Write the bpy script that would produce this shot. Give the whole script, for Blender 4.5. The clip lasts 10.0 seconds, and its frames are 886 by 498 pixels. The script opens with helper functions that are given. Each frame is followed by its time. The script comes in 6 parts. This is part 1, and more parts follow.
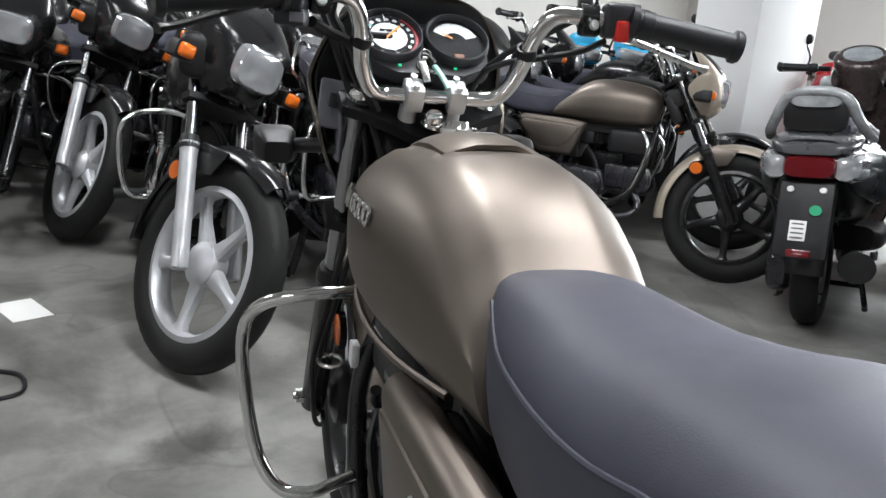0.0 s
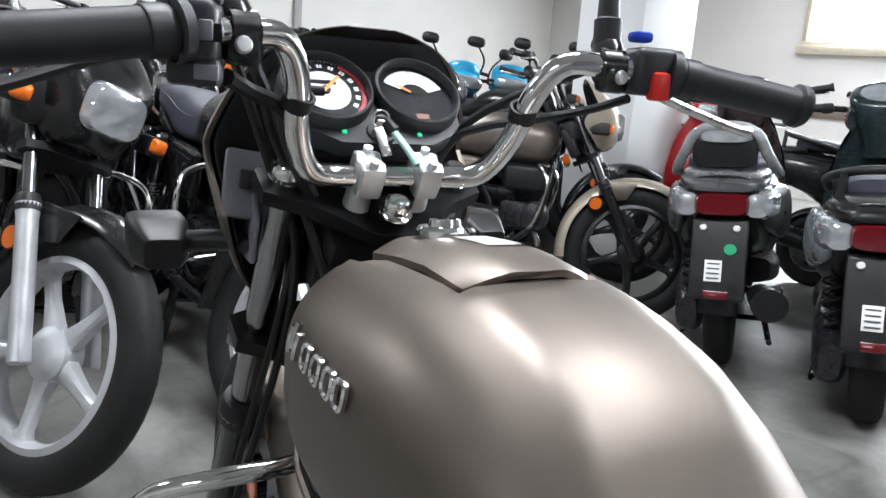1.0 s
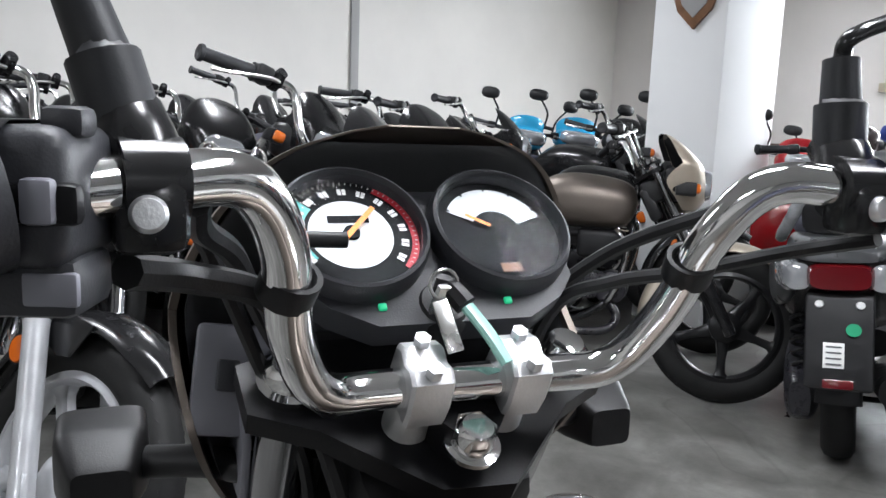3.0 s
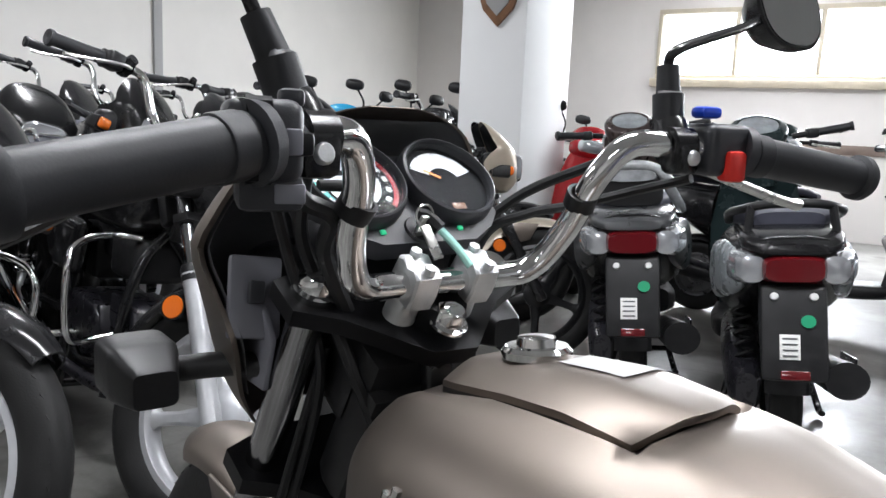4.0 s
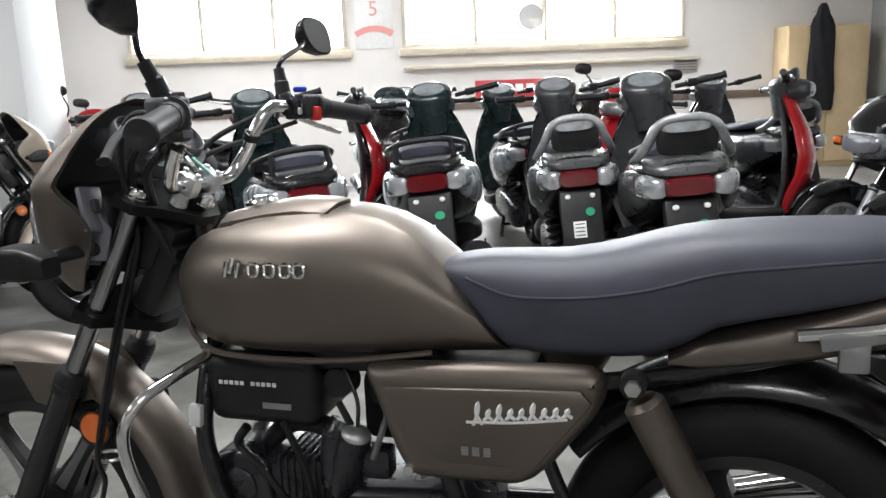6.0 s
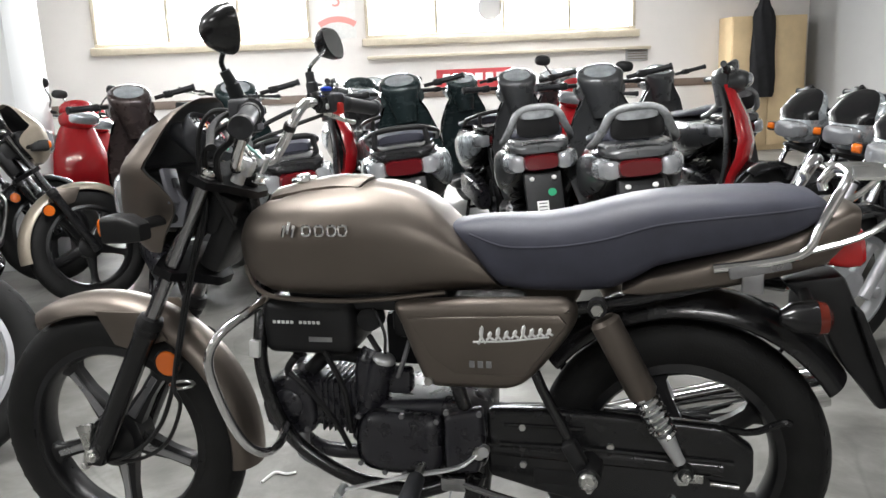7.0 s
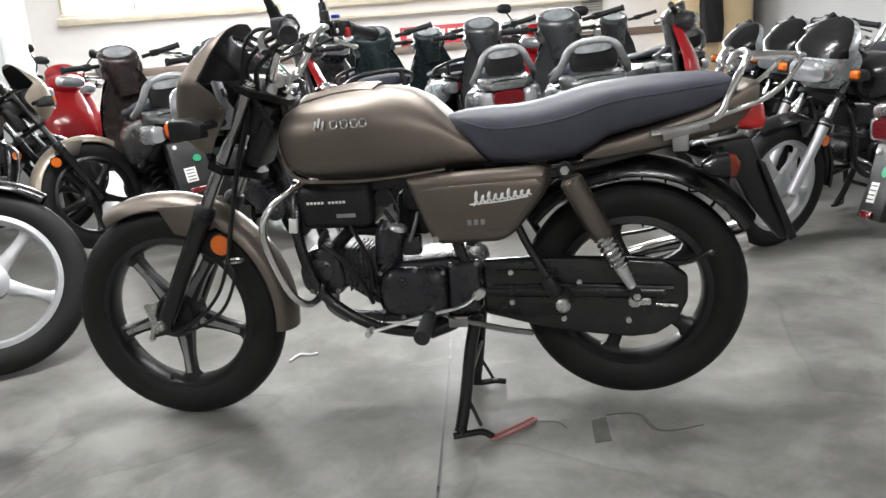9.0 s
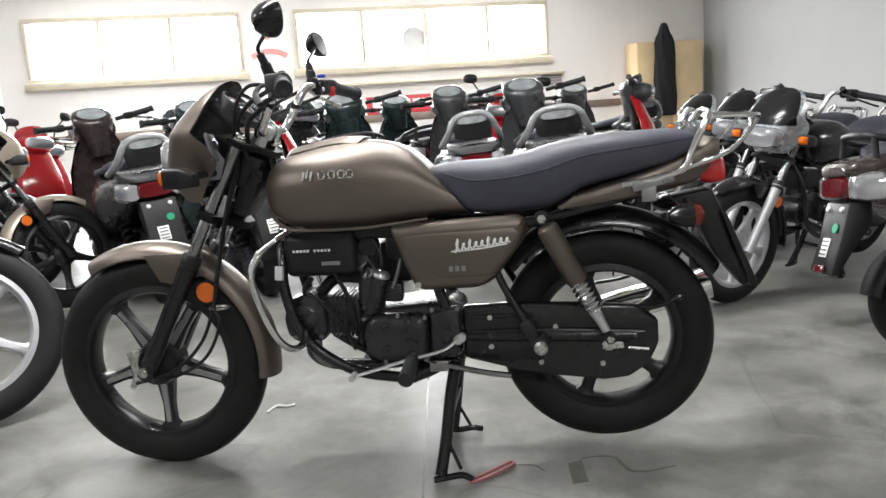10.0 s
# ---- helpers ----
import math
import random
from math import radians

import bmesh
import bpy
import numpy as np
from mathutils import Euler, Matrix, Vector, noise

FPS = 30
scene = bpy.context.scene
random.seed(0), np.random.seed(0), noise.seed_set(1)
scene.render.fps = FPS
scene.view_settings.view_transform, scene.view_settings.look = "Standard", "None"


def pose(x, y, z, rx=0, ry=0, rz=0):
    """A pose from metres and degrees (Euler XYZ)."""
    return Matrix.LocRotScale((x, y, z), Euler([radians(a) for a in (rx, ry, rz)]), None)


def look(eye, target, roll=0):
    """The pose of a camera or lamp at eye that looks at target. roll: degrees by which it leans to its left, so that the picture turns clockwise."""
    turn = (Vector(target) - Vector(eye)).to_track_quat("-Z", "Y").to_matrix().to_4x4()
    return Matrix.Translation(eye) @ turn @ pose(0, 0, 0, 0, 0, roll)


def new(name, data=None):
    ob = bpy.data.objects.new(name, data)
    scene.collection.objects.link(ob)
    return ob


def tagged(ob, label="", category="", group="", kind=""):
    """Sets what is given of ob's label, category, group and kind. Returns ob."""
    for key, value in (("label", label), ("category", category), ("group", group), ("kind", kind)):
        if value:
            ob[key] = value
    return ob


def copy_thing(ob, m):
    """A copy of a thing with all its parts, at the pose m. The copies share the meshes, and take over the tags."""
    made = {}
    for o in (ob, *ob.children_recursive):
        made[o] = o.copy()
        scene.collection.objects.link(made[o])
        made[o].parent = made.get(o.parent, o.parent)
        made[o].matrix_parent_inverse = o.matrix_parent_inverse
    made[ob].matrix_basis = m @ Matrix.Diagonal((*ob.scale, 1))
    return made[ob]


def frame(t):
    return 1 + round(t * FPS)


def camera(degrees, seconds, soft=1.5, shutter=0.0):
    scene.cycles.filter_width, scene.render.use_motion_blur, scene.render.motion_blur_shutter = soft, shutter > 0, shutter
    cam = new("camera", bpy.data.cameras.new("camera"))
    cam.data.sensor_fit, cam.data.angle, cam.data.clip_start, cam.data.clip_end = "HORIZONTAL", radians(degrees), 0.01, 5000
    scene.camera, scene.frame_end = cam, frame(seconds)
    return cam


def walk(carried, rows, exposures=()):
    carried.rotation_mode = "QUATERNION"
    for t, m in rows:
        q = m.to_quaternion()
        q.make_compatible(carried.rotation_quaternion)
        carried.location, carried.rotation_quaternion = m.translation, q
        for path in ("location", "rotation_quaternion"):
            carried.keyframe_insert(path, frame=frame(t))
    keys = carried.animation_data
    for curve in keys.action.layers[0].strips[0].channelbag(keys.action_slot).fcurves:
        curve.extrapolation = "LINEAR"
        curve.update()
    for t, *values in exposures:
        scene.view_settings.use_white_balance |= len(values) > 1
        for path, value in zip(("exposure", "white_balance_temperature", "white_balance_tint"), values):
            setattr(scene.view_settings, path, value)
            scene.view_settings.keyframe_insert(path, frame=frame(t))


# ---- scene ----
cam = camera(58.8, 10.0)

PATH = [
    (0, (0.82, -0.305, 0.998), (-1.023, 0.284, 0.491), 4.5),
    (0.5, (0.631, -0.301, 1.005), (-1.162, 0.453, 0.538), 4.7),
    (1, (0.469, -0.306, 1.022), (-1.263, 0.599, 0.596), 4.4),
    (1.5, (0.32, -0.247, 1.023), (-1.451, 0.575, 0.592), 2.8),
    (2, (0.178, -0.179, 1.049), (-1.663, 0.496, 0.656), 2.2),
    (2.2, (0.15, -0.167, 1.054), (-1.698, 0.509, 0.695), 1.3),
    (3.5, (0.193, -0.237, 1.072), (-1.566, 0.664, 0.764), 3.7),
    (4, (0.281, -0.39, 1.055), (-1.29, 0.805, 0.735), 2.5),
    (4.5, (0.397, -0.526, 1.039), (-0.988, 0.884, 0.733), 2.4),
    (5, (0.508, -0.648, 1.053), (-0.636, 0.958, 0.719), -1.1),
    (5.5, (0.52, -0.895, 1.054), (-0.239, 0.931, 0.761), -1.2),
    (6, (0.519, -1.132, 1.048), (-0.033, 0.753, 0.669), -2.3),
    (7.3, (0.523, -1.604, 1.08), (0.124, 0.312, 0.664), -2.7),
    (7.5, (0.528, -1.676, 1.05), (0.178, 0.257, 0.674), -2.9),
    (8, (0.495, -1.874, 1.036), (0.219, 0.059, 0.603), -3.7),
    (8.5, (0.561, -2.062, 1.009), (0.214, -0.14, 0.576), -3.5),
    (9, (0.525, -1.949, 0.975), (0.161, -0.047, 0.473), -4.8),
    (9.5, (0.509, -2.014, 0.978), (0.176, -0.07, 0.645), -4.2),
    (10, (0.484, -2.049, 0.942), (0.226, -0.095, 0.604), -4.0),
]
walk(cam, [(t, look(eye, target, roll)) for t, eye, target, roll in PATH], exposures=[(0, 0.28, 6350, 10), (1, 0.43, 6150, 10), (2, 0.31, 6150, 10), (3.5, 0.24, 6250, 12), (4.0, 0.20, 6300, 12), (4.5, 0.24, 6300, 12), (5.5, 0.38, 6350, 11), (6, 0.36, 6450, 10), (7.5, 0.60, 6550, 10), (8.5, 0.70, 6550, 10), (10, 0.64, 6600, 10)])

# ---- light ----
world = bpy.data.worlds.new("daylight")
scene.world = world
world.use_nodes = True
wn = world.node_tree.nodes
sky = wn.new("ShaderNodeTexSky")
sky.sky_type, sky.sun_disc = "NISHITA", False
sky.sun_elevation, sky.sun_rotation = radians(48), radians(200)
world.node_tree.links.new(sky.outputs[0], wn["Background"].inputs[0])
wn["Background"].inputs[1].default_value = 0.12

ROOM = 21.0                                   # the hall is turned against the motorcycle, degrees
RM = pose(0, 0, 0, 0, 0, ROOM)
WEST, EAST, NORTH, SOUTH, TOP = -6.06, 6.50, 8.65, -7.0, 2.78


def area_lamp(name, m, sx, sy, power, colour):
    lamp = bpy.data.lights.new(name, "AREA")
    lamp.shape, lamp.size, lamp.size_y, lamp.energy, lamp.color = "RECTANGLE", sx, sy, power, colour
    ob = new(name, lamp)
    ob.matrix_world = m
    return ob


# daylight in the two window openings, pointing into the hall
for wx, ww in ((-1.46, 2.3), (2.3, 3.2)):
    area_lamp("window_daylight", RM @ pose(wx, NORTH - 0.06, 2.06, 74, 0, 180), ww, 0.55, 205, (0.95, 0.98, 1.0))
# tubes of the ceiling; (4.9, -0.6) and (0.2, -3.7) are added, unseen fill
TUBES = [(-3.6, -1.2), (-3.6, 2.2), (-0.75, 0.35), (0.65, 1.05), (-1.2, 6.3), (4.9, -0.6), (3.0, 6.3), (0.2, -3.7)]
for tx, ty in TUBES:
    area_lamp("tube_light", RM @ pose(tx, ty, TOP - 0.085), 1.18, 0.28, 37, (0.97, 0.985, 1.0))

# ---- materials ----
def mat(name, colour, rough=0.5, metal=0.0, spec=0.5, coat=0.0, coat_rough=0.1):
    m = bpy.data.materials.new(name)
    m.use_nodes = True
    b = m.node_tree.nodes["Principled BSDF"]
    b.inputs["Base Color"].default_value = (*colour, 1)
    b.inputs["Roughness"].default_value = rough
    b.inputs["Metallic"].default_value = metal
    b.inputs["Specular IOR Level"].default_value = spec
    b.inputs["Coat Weight"].default_value = coat
    b.inputs["Coat Roughness"].default_value = coat_rough
    return m


def nd(m, kind, **kw):
    n = m.node_tree.nodes.new("ShaderNode" + kind)
    for k, v in kw.items():
        n.inputs[k.replace("_", " ")].default_value = v
    return n


def lk(m, a, b):
    m.node_tree.links.new(a, b)


def worn(m, scale=6.0, amount=0.25, fine=180.0, bump=0.05, rough_var=0.12, dust=0.0):
    """Two scales of variation on colour and gloss, with a fine relief."""
    b = m.node_tree.nodes["Principled BSDF"]
    base = tuple(b.inputs["Base Color"].default_value)
    rough = b.inputs["Roughness"].default_value
    tc = nd(m, "TexCoord")
    n1 = nd(m, "TexNoise", Scale=scale, Detail=6.0, Roughness=0.6)
    n2 = nd(m, "TexNoise", Scale=fine, Detail=3.0)
    lk(m, tc.outputs["Object"], n1.inputs["Vector"])
    lk(m, tc.outputs["Object"], n2.inputs["Vector"])
    ramp = nd(m, "MapRange", From_Min=0.3, From_Max=0.7, To_Min=1 - amount, To_Max=1 + amount)
    lk(m, n1.outputs["Fac"], ramp.inputs["Value"])
    mix = m.node_tree.nodes.new("ShaderNodeMix")
    mix.data_type, mix.blend_type = "RGBA", "MULTIPLY"
    mix.inputs[0].default_value = 1.0
    mix.inputs[6].default_value = base
    lk(m, ramp.outputs[0], mix.inputs[7])
    out = mix.outputs[2]
    if dust:
        geo = nd(m, "NewGeometry")
        sep = nd(m, "SeparateXYZ")
        lk(m, geo.outputs["Normal"], sep.inputs[0])
        up = nd(m, "MapRange", From_Min=0.3, From_Max=1.0, To_Min=0.0, To_Max=dust)
        lk(m, sep.outputs[2], up.inputs["Value"])
        mul = nd(m, "Math")
        mul.operation = "MULTIPLY"
        lk(m, up.outputs[0], mul.inputs[0])
        lk(m, n1.outputs["Fac"], mul.inputs[1])
        dm = m.node_tree.nodes.new("ShaderNodeMix")
        dm.data_type = "RGBA"
        lk(m, mul.outputs[0], dm.inputs[0])
        lk(m, out, dm.inputs[6])
        dm.inputs[7].default_value = (0.35, 0.33, 0.30, 1)
        out = dm.outputs[2]
    lk(m, out, b.inputs["Base Color"])
    rr = nd(m, "MapRange", From_Min=0.3, From_Max=0.7, To_Min=max(0.02, rough - rough_var), To_Max=min(1, rough + rough_var))
    lk(m, n1.outputs["Fac"], rr.inputs["Value"])
    lk(m, rr.outputs[0], b.inputs["Roughness"])
    if bump:
        bp = nd(m, "Bump", Strength=bump, Distance=0.002)
        lk(m, n2.outputs["Fac"], bp.inputs["Height"])
        lk(m, bp.outputs[0], b.inputs["Normal"])
    return m


def glow(name, colour, strength):
    m = bpy.data.materials.new(name)
    m.use_nodes = True
    b = m.node_tree.nodes["Principled BSDF"]
    b.inputs["Base Color"].default_value = (*colour, 1)
    b.inputs["Emission Color"].default_value = (*colour, 1)
    b.inputs["Emission Strength"].default_value = strength
    return m


BROWN = worn(mat("brown_matte_metallic_paint", (0.178, 0.152, 0.131), 0.46, 0.92, coat=0.06, coat_rough=0.32), 9, 0.05, 700, 0.02, 0.04)
SEAT = worn(mat("seat_vinyl", (0.052, 0.054, 0.074), 0.52, spec=0.32), 14, 0.15, 900, 0.10, 0.06)
CHROME = worn(mat("chrome", (0.80, 0.80, 0.80), 0.09, 1.0), 30, 0.04, 300, 0.0, 0.04)
DARKCHROME = worn(mat("dark_chrome", (0.34, 0.34, 0.35), 0.16, 1.0), 30, 0.06, 300, 0.0, 0.05)
STEEL = worn(mat("zinc_steel", (0.62, 0.62, 0.60), 0.30, 1.0), 40, 0.12, 400, 0.05, 0.1)
CAST = worn(mat("cast_alloy", (0.66, 0.67, 0.68), 0.42, 0.85), 40, 0.1, 500, 0.15, 0.08)
BLACK = worn(mat("black_gloss_paint", (0.012, 0.012, 0.013), 0.22, spec=0.4, coat=0.15, coat_rough=0.10), 20, 0.2, 400, 0.0, 0.06, dust=0.006)
MATTE = worn(mat("black_plastic", (0.014, 0.014, 0.015), 0.44, spec=0.32), 25, 0.2, 800, 0.10, 0.1, dust=0.006)
ENGINE = worn(mat("dark_engine_paint", (0.017, 0.0165, 0.021), 0.30, 0.0, spec=0.55), 30, 0.25, 500, 0.12, 0.1, dust=0.006)
RUBBER = worn(mat("tyre_rubber", (0.013, 0.013, 0.013), 0.58, spec=0.22), 12, 0.3, 260, 0.25, 0.08, dust=0.007)
GRIP = worn(mat("grip_rubber", (0.022, 0.023, 0.026), 0.48, spec=0.4), 30, 0.12, 600, 0.05, 0.06)
ALLOY = worn(mat("silver_wheel_paint", (0.50, 0.51, 0.53), 0.36, 0.35), 20, 0.10, 500, 0.05, 0.08)
DARKALLOY = worn(mat("black_wheel_paint", (0.011, 0.011, 0.012), 0.34, 0.0, spec=0.4), 20, 0.2, 500, 0.05, 0.08, dust=0.008)
GREYALLOY = worn(mat("machined_wheel_face", (0.36, 0.36, 0.37), 0.32, 0.8), 20, 0.12, 500, 0.05, 0.08)
ORANGE = mat("orange_lens", (0.72, 0.15, 0.012), 0.16, spec=0.5, coat=0.5)
SWITCHP = worn(mat("grey_black_plastic", (0.034, 0.035, 0.040), 0.44, spec=0.42), 25, 0.15, 800, 0.1, 0.08)
LINING = worn(mat("grey_black_moulding", (0.135, 0.138, 0.142), 0.55, spec=0.35), 25, 0.12, 700, 0.12, 0.08)
DULLCAST = worn(mat("dull_cast_metal", (0.20, 0.20, 0.21), 0.48, 0.6), 40, 0.2, 500, 0.2, 0.1)
FORKB = worn(mat("black_clamp_paint", (0.007, 0.007, 0.008), 0.40, spec=0.2), 30, 0.2, 500, 0.05, 0.06)
REDLENS = mat("red_lens", (0.10, 0.005, 0.008), 0.12, spec=0.6, coat=0.6)
REDTAIL = mat("bright_red_lens", (0.62, 0.012, 0.014), 0.12, spec=0.6, coat=0.6)
CLEARLENS = worn(mat("clear_lamp_lens", (0.60, 0.62, 0.65), 0.06, 0.70, coat=0.8, coat_rough=0.03), 7, 0.22, 22, 0.22, 0.02)
RED = worn(mat("red_gloss_paint", (0.48, 0.012, 0.018), 0.20, coat=0.6, coat_rough=0.06), 15, 0.05, 400, 0, 0.05, dust=0.02)
WHITEP = worn(mat("white_plastic", (0.72, 0.72, 0.71), 0.38), 20, 0.06, 400, 0.03, 0.08)
SILVERP = worn(mat("silver_body_paint", (0.50, 0.54, 0.57), 0.28, 0.45, coat=0.4), 15, 0.05, 400, 0, 0.05, dust=0.02)
GREYP = worn(mat("grey_body_paint", (0.085, 0.088, 0.092), 0.30, 0.4, coat=0.35), 15, 0.06, 400, 0, 0.05, dust=0.02)
MAROON = worn(mat("dark_brown_body_paint", (0.060, 0.044, 0.042), 0.28, 0.35, coat=0.4), 15, 0.06, 400, 0, 0.05, dust=0.02)
GREENP = worn(mat("dark_green_body_paint", (0.030, 0.048, 0.050), 0.26, 0.35, coat=0.4), 15, 0.06, 400, 0, 0.05, dust=0.02)
# lighter tone for the cowl and mudguard of the parked brown motorcycle
BEIGE = worn(mat("pale_beige_body", (0.46, 0.40, 0.32), 0.34, 0.3, coat=0.3), 15, 0.08, 400, 0, 0.06)
FILM = worn(mat("clear_wrapping_film", (0.27, 0.28, 0.29), 0.14, spec=0.9), 18, 0.35, 40, 0.35, 0.1)
DIALGLASS = worn(mat("smoked_dial_glass", (0.34, 0.37, 0.39), 0.12, spec=0.7, coat=0.5), 12, 0.3, 60, 0.05, 0.04)
PINK = mat("faded_red_print", (0.72, 0.30, 0.28), 0.6)
BLUEM = mat("blue_plastic", (0.01, 0.06, 0.55), 0.35)
SILVERPAPER = mat("grey_paper_label", (0.40, 0.40, 0.39), 0.75, spec=0.25)
CYANM = mat("sky_blue_paint", (0.03, 0.36, 0.62), 0.25, coat=0.4)
REDSW = mat("red_switch", (0.72, 0.03, 0.02), 0.38)
WHITE = mat("white_marking", (0.80, 0.80, 0.79), 0.5)
PAPER = mat("paper_label", (0.78, 0.78, 0.76), 0.7)
GREENS = mat("green_sticker", (0.01, 0.30, 0.14), 0.45)
MINT = mat("mint_plastic_sleeve", (0.36, 0.66, 0.58), 0.25, spec=0.6)
KRAFT = worn(mat("tan_tyre_paper", (0.38, 0.27, 0.16), 0.75), 25, 0.2, 300, 0.2)
GREYTAG = mat("grey_plastic", (0.20, 0.20, 0.23), 0.45)
DIAL = mat("dial_black", (0.010, 0.011, 0.013), 0.75, spec=0.2)
DIALW = mat("dial_white", (0.70, 0.74, 0.76), 0.4)
DIALG = mat("dial_green", (0.07, 0.42, 0.40), 0.4)
DIALR = mat("dial_red", (0.60, 0.03, 0.05), 0.4)
NEEDLE = mat("needle_orange", (0.90, 0.26, 0.02), 0.4)
STAIN = worn(mat("dried_oil_stain", (0.105, 0.100, 0.088), 0.42, spec=0.35), 20, 0.3, 200, 0.05)
MIRROR = mat("mirror_glass", (0.85, 0.87, 0.88), 0.02, 1.0)
REDLINE = mat("faded_red_strap", (0.45, 0.16, 0.15), 0.6)
CLOTH = worn(mat("black_cloth", (0.020, 0.020, 0.022), 0.9, spec=0.2), 12, 0.3, 300, 0.3)
TIMBER = worn(mat("light_wood", (0.62, 0.47, 0.28), 0.45), 3, 0.12, 80, 0.05)
BANNER = worn(mat("red_banner_print", (0.50, 0.045, 0.055), 0.5), 4, 0.08, 200, 0.03)
SHIELD = worn(mat("varnished_shield_wood", (0.20, 0.10, 0.05), 0.4), 20, 0.2, 100, 0.05)

GLASS = bpy.data.materials.new("clear_glass")
GLASS.use_nodes = True
gb = GLASS.node_tree.nodes["Principled BSDF"]
gb.inputs["Transmission Weight"].default_value = 1.0
gb.inputs["Roughness"].default_value = 0.02
gb.inputs["IOR"].default_value = 1.05
SKYGLOW = glow("overcast_daylight_backdrop", (0.95, 0.975, 1.0), 6.0)
TUBEGLOW = glow("fluorescent_tube", (1.0, 0.98, 0.95), 9.0)
GREENLED = glow("green_indicator", (0.03, 0.55, 0.25), 0.5)


def plaster(name, colour, stain=0.10):
    return worn(mat(name, colour, 0.75, spec=0.3), 0.9, stain, 55, 0.10, 0.08)


WALLC = plaster("cream_wall_paint", (0.70, 0.685, 0.65), 0.06)
WALLG = plaster("grey_wall_paint", (0.351, 0.351, 0.347), 0.06)
WALLP = plaster("pink_white_wall_paint", (0.73, 0.70, 0.68), 0.05)
PILLARW = plaster("white_pillar_paint", (0.82, 0.83, 0.83), 0.03)
CEIL = plaster("ceiling_paint", (0.71, 0.71, 0.70), 0.04)
FRAMEM = worn(mat("cream_window_frame", (0.52, 0.46, 0.36), 0.5), 8, 0.1, 150, 0.05)
DADO = worn(mat("brown_skirting", (0.16, 0.12, 0.10), 0.5), 8, 0.15, 150, 0.05)


def concrete():
    m = mat("polished_concrete", (0.30, 0.295, 0.28), 0.34, spec=0.42)
    b = m.node_tree.nodes["Principled BSDF"]
    tc = nd(m, "TexCoord")
    big = nd(m, "TexNoise", Scale=0.95, Detail=5.0, Roughness=0.55, Distortion=0.6)
    mid = nd(m, "TexNoise", Scale=3.2, Detail=8.0, Roughness=0.68, Distortion=0.3)
    fine = nd(m, "TexNoise", Scale=70.0, Detail=4.0)
    for n in (big, mid, fine):
        lk(m, tc.outputs["Object"], n.inputs["Vector"])
    ramp = nd(m, "ValToRGB")
    e = ramp.color_ramp.elements
    e[0].position, e[0].color = 0.36, (0.080, 0.078, 0.070, 1)
    e[1].position, e[1].color = 0.60, (0.290, 0.286, 0.270, 1)
    e.new(0.48).color = (0.168, 0.165, 0.154, 1)
    add = nd(m, "Math")
    add.operation = "MULTIPLY_ADD"
    add.inputs[1].default_value, add.inputs[2].default_value = 0.55, 0.0
    lk(m, mid.outputs["Fac"], add.inputs[0])
    sm = nd(m, "Math")
    sm.operation = "MULTIPLY_ADD"
    sm.inputs[1].default_value = 0.45
    lk(m, big.outputs["Fac"], sm.inputs[0])
    lk(m, add.outputs[0], sm.inputs[2])
    lk(m, sm.outputs[0], ramp.inputs[0])
    # scattered oily spots
    vor = nd(m, "TexVoronoi", Scale=1.7, Randomness=1.0)
    lk(m, tc.outputs["Object"], vor.inputs["Vector"])
    wob = nd(m, "Math")
    wob.operation = "MULTIPLY_ADD"
    wob.inputs[1].default_value = 0.5
    lk(m, mid.outputs["Fac"], wob.inputs[0])
    lk(m, vor.outputs["Distance"], wob.inputs[2])
    spot = nd(m, "MapRange", From_Min=0.30, From_Max=0.46, To_Min=0.52, To_Max=1.0)
    lk(m, wob.outputs[0], spot.inputs["Value"])
    mix = m.node_tree.nodes.new("ShaderNodeMix")
    mix.data_type, mix.blend_type = "RGBA", "MULTIPLY"
    mix.inputs[0].default_value = 1.0
    lk(m, ramp.outputs[0], mix.inputs[6])
    lk(m, spot.outputs[0], mix.inputs[7])
    # dried water marks: thin dark outlines with an uneven edge
    wet = nd(m, "TexNoise", Scale=1.1, Detail=2.0, Roughness=0.4, Distortion=0.8)
    lk(m, tc.outputs["Object"], wet.inputs["Vector"])
    off = nd(m, "Math")
    off.operation = "SUBTRACT"
    off.inputs[1].default_value = 0.57
    lk(m, wet.outputs["Fac"], off.inputs[0])
    ab = nd(m, "Math")
    ab.operation = "ABSOLUTE"
    lk(m, off.outputs[0], ab.inputs[0])
    rim = nd(m, "MapRange", From_Min=0.0, From_Max=0.010, To_Min=0.80, To_Max=1.0)
    lk(m, ab.outputs[0], rim.inputs["Value"])
    inner = nd(m, "MapRange", From_Min=0.565, From_Max=0.585, To_Min=1.0, To_Max=0.90)
    lk(m, wet.outputs["Fac"], inner.inputs["Value"])
    mul = nd(m, "Math")
    mul.operation = "MULTIPLY"
    lk(m, rim.outputs[0], mul.inputs[0])
    lk(m, inner.outputs[0], mul.inputs[1])
    mark = m.node_tree.nodes.new("ShaderNodeMix")
    mark.data_type, mark.blend_type = "RGBA", "MULTIPLY"
    mark.inputs[0].default_value = 1.0
    lk(m, mix.outputs[2], mark.inputs[6])
    lk(m, mul.outputs[0], mark.inputs[7])
    lk(m, mark.outputs[2], b.inputs["Base Color"])
    rr = nd(m, "MapRange", From_Min=0.3, From_Max=0.7, To_Min=0.30, To_Max=0.52)
    lk(m, mid.outputs["Fac"], rr.inputs["Value"])
    lk(m, rr.outputs[0], b.inputs["Roughness"])
    bp = nd(m, "Bump", Strength=0.06, Distance=0.004)
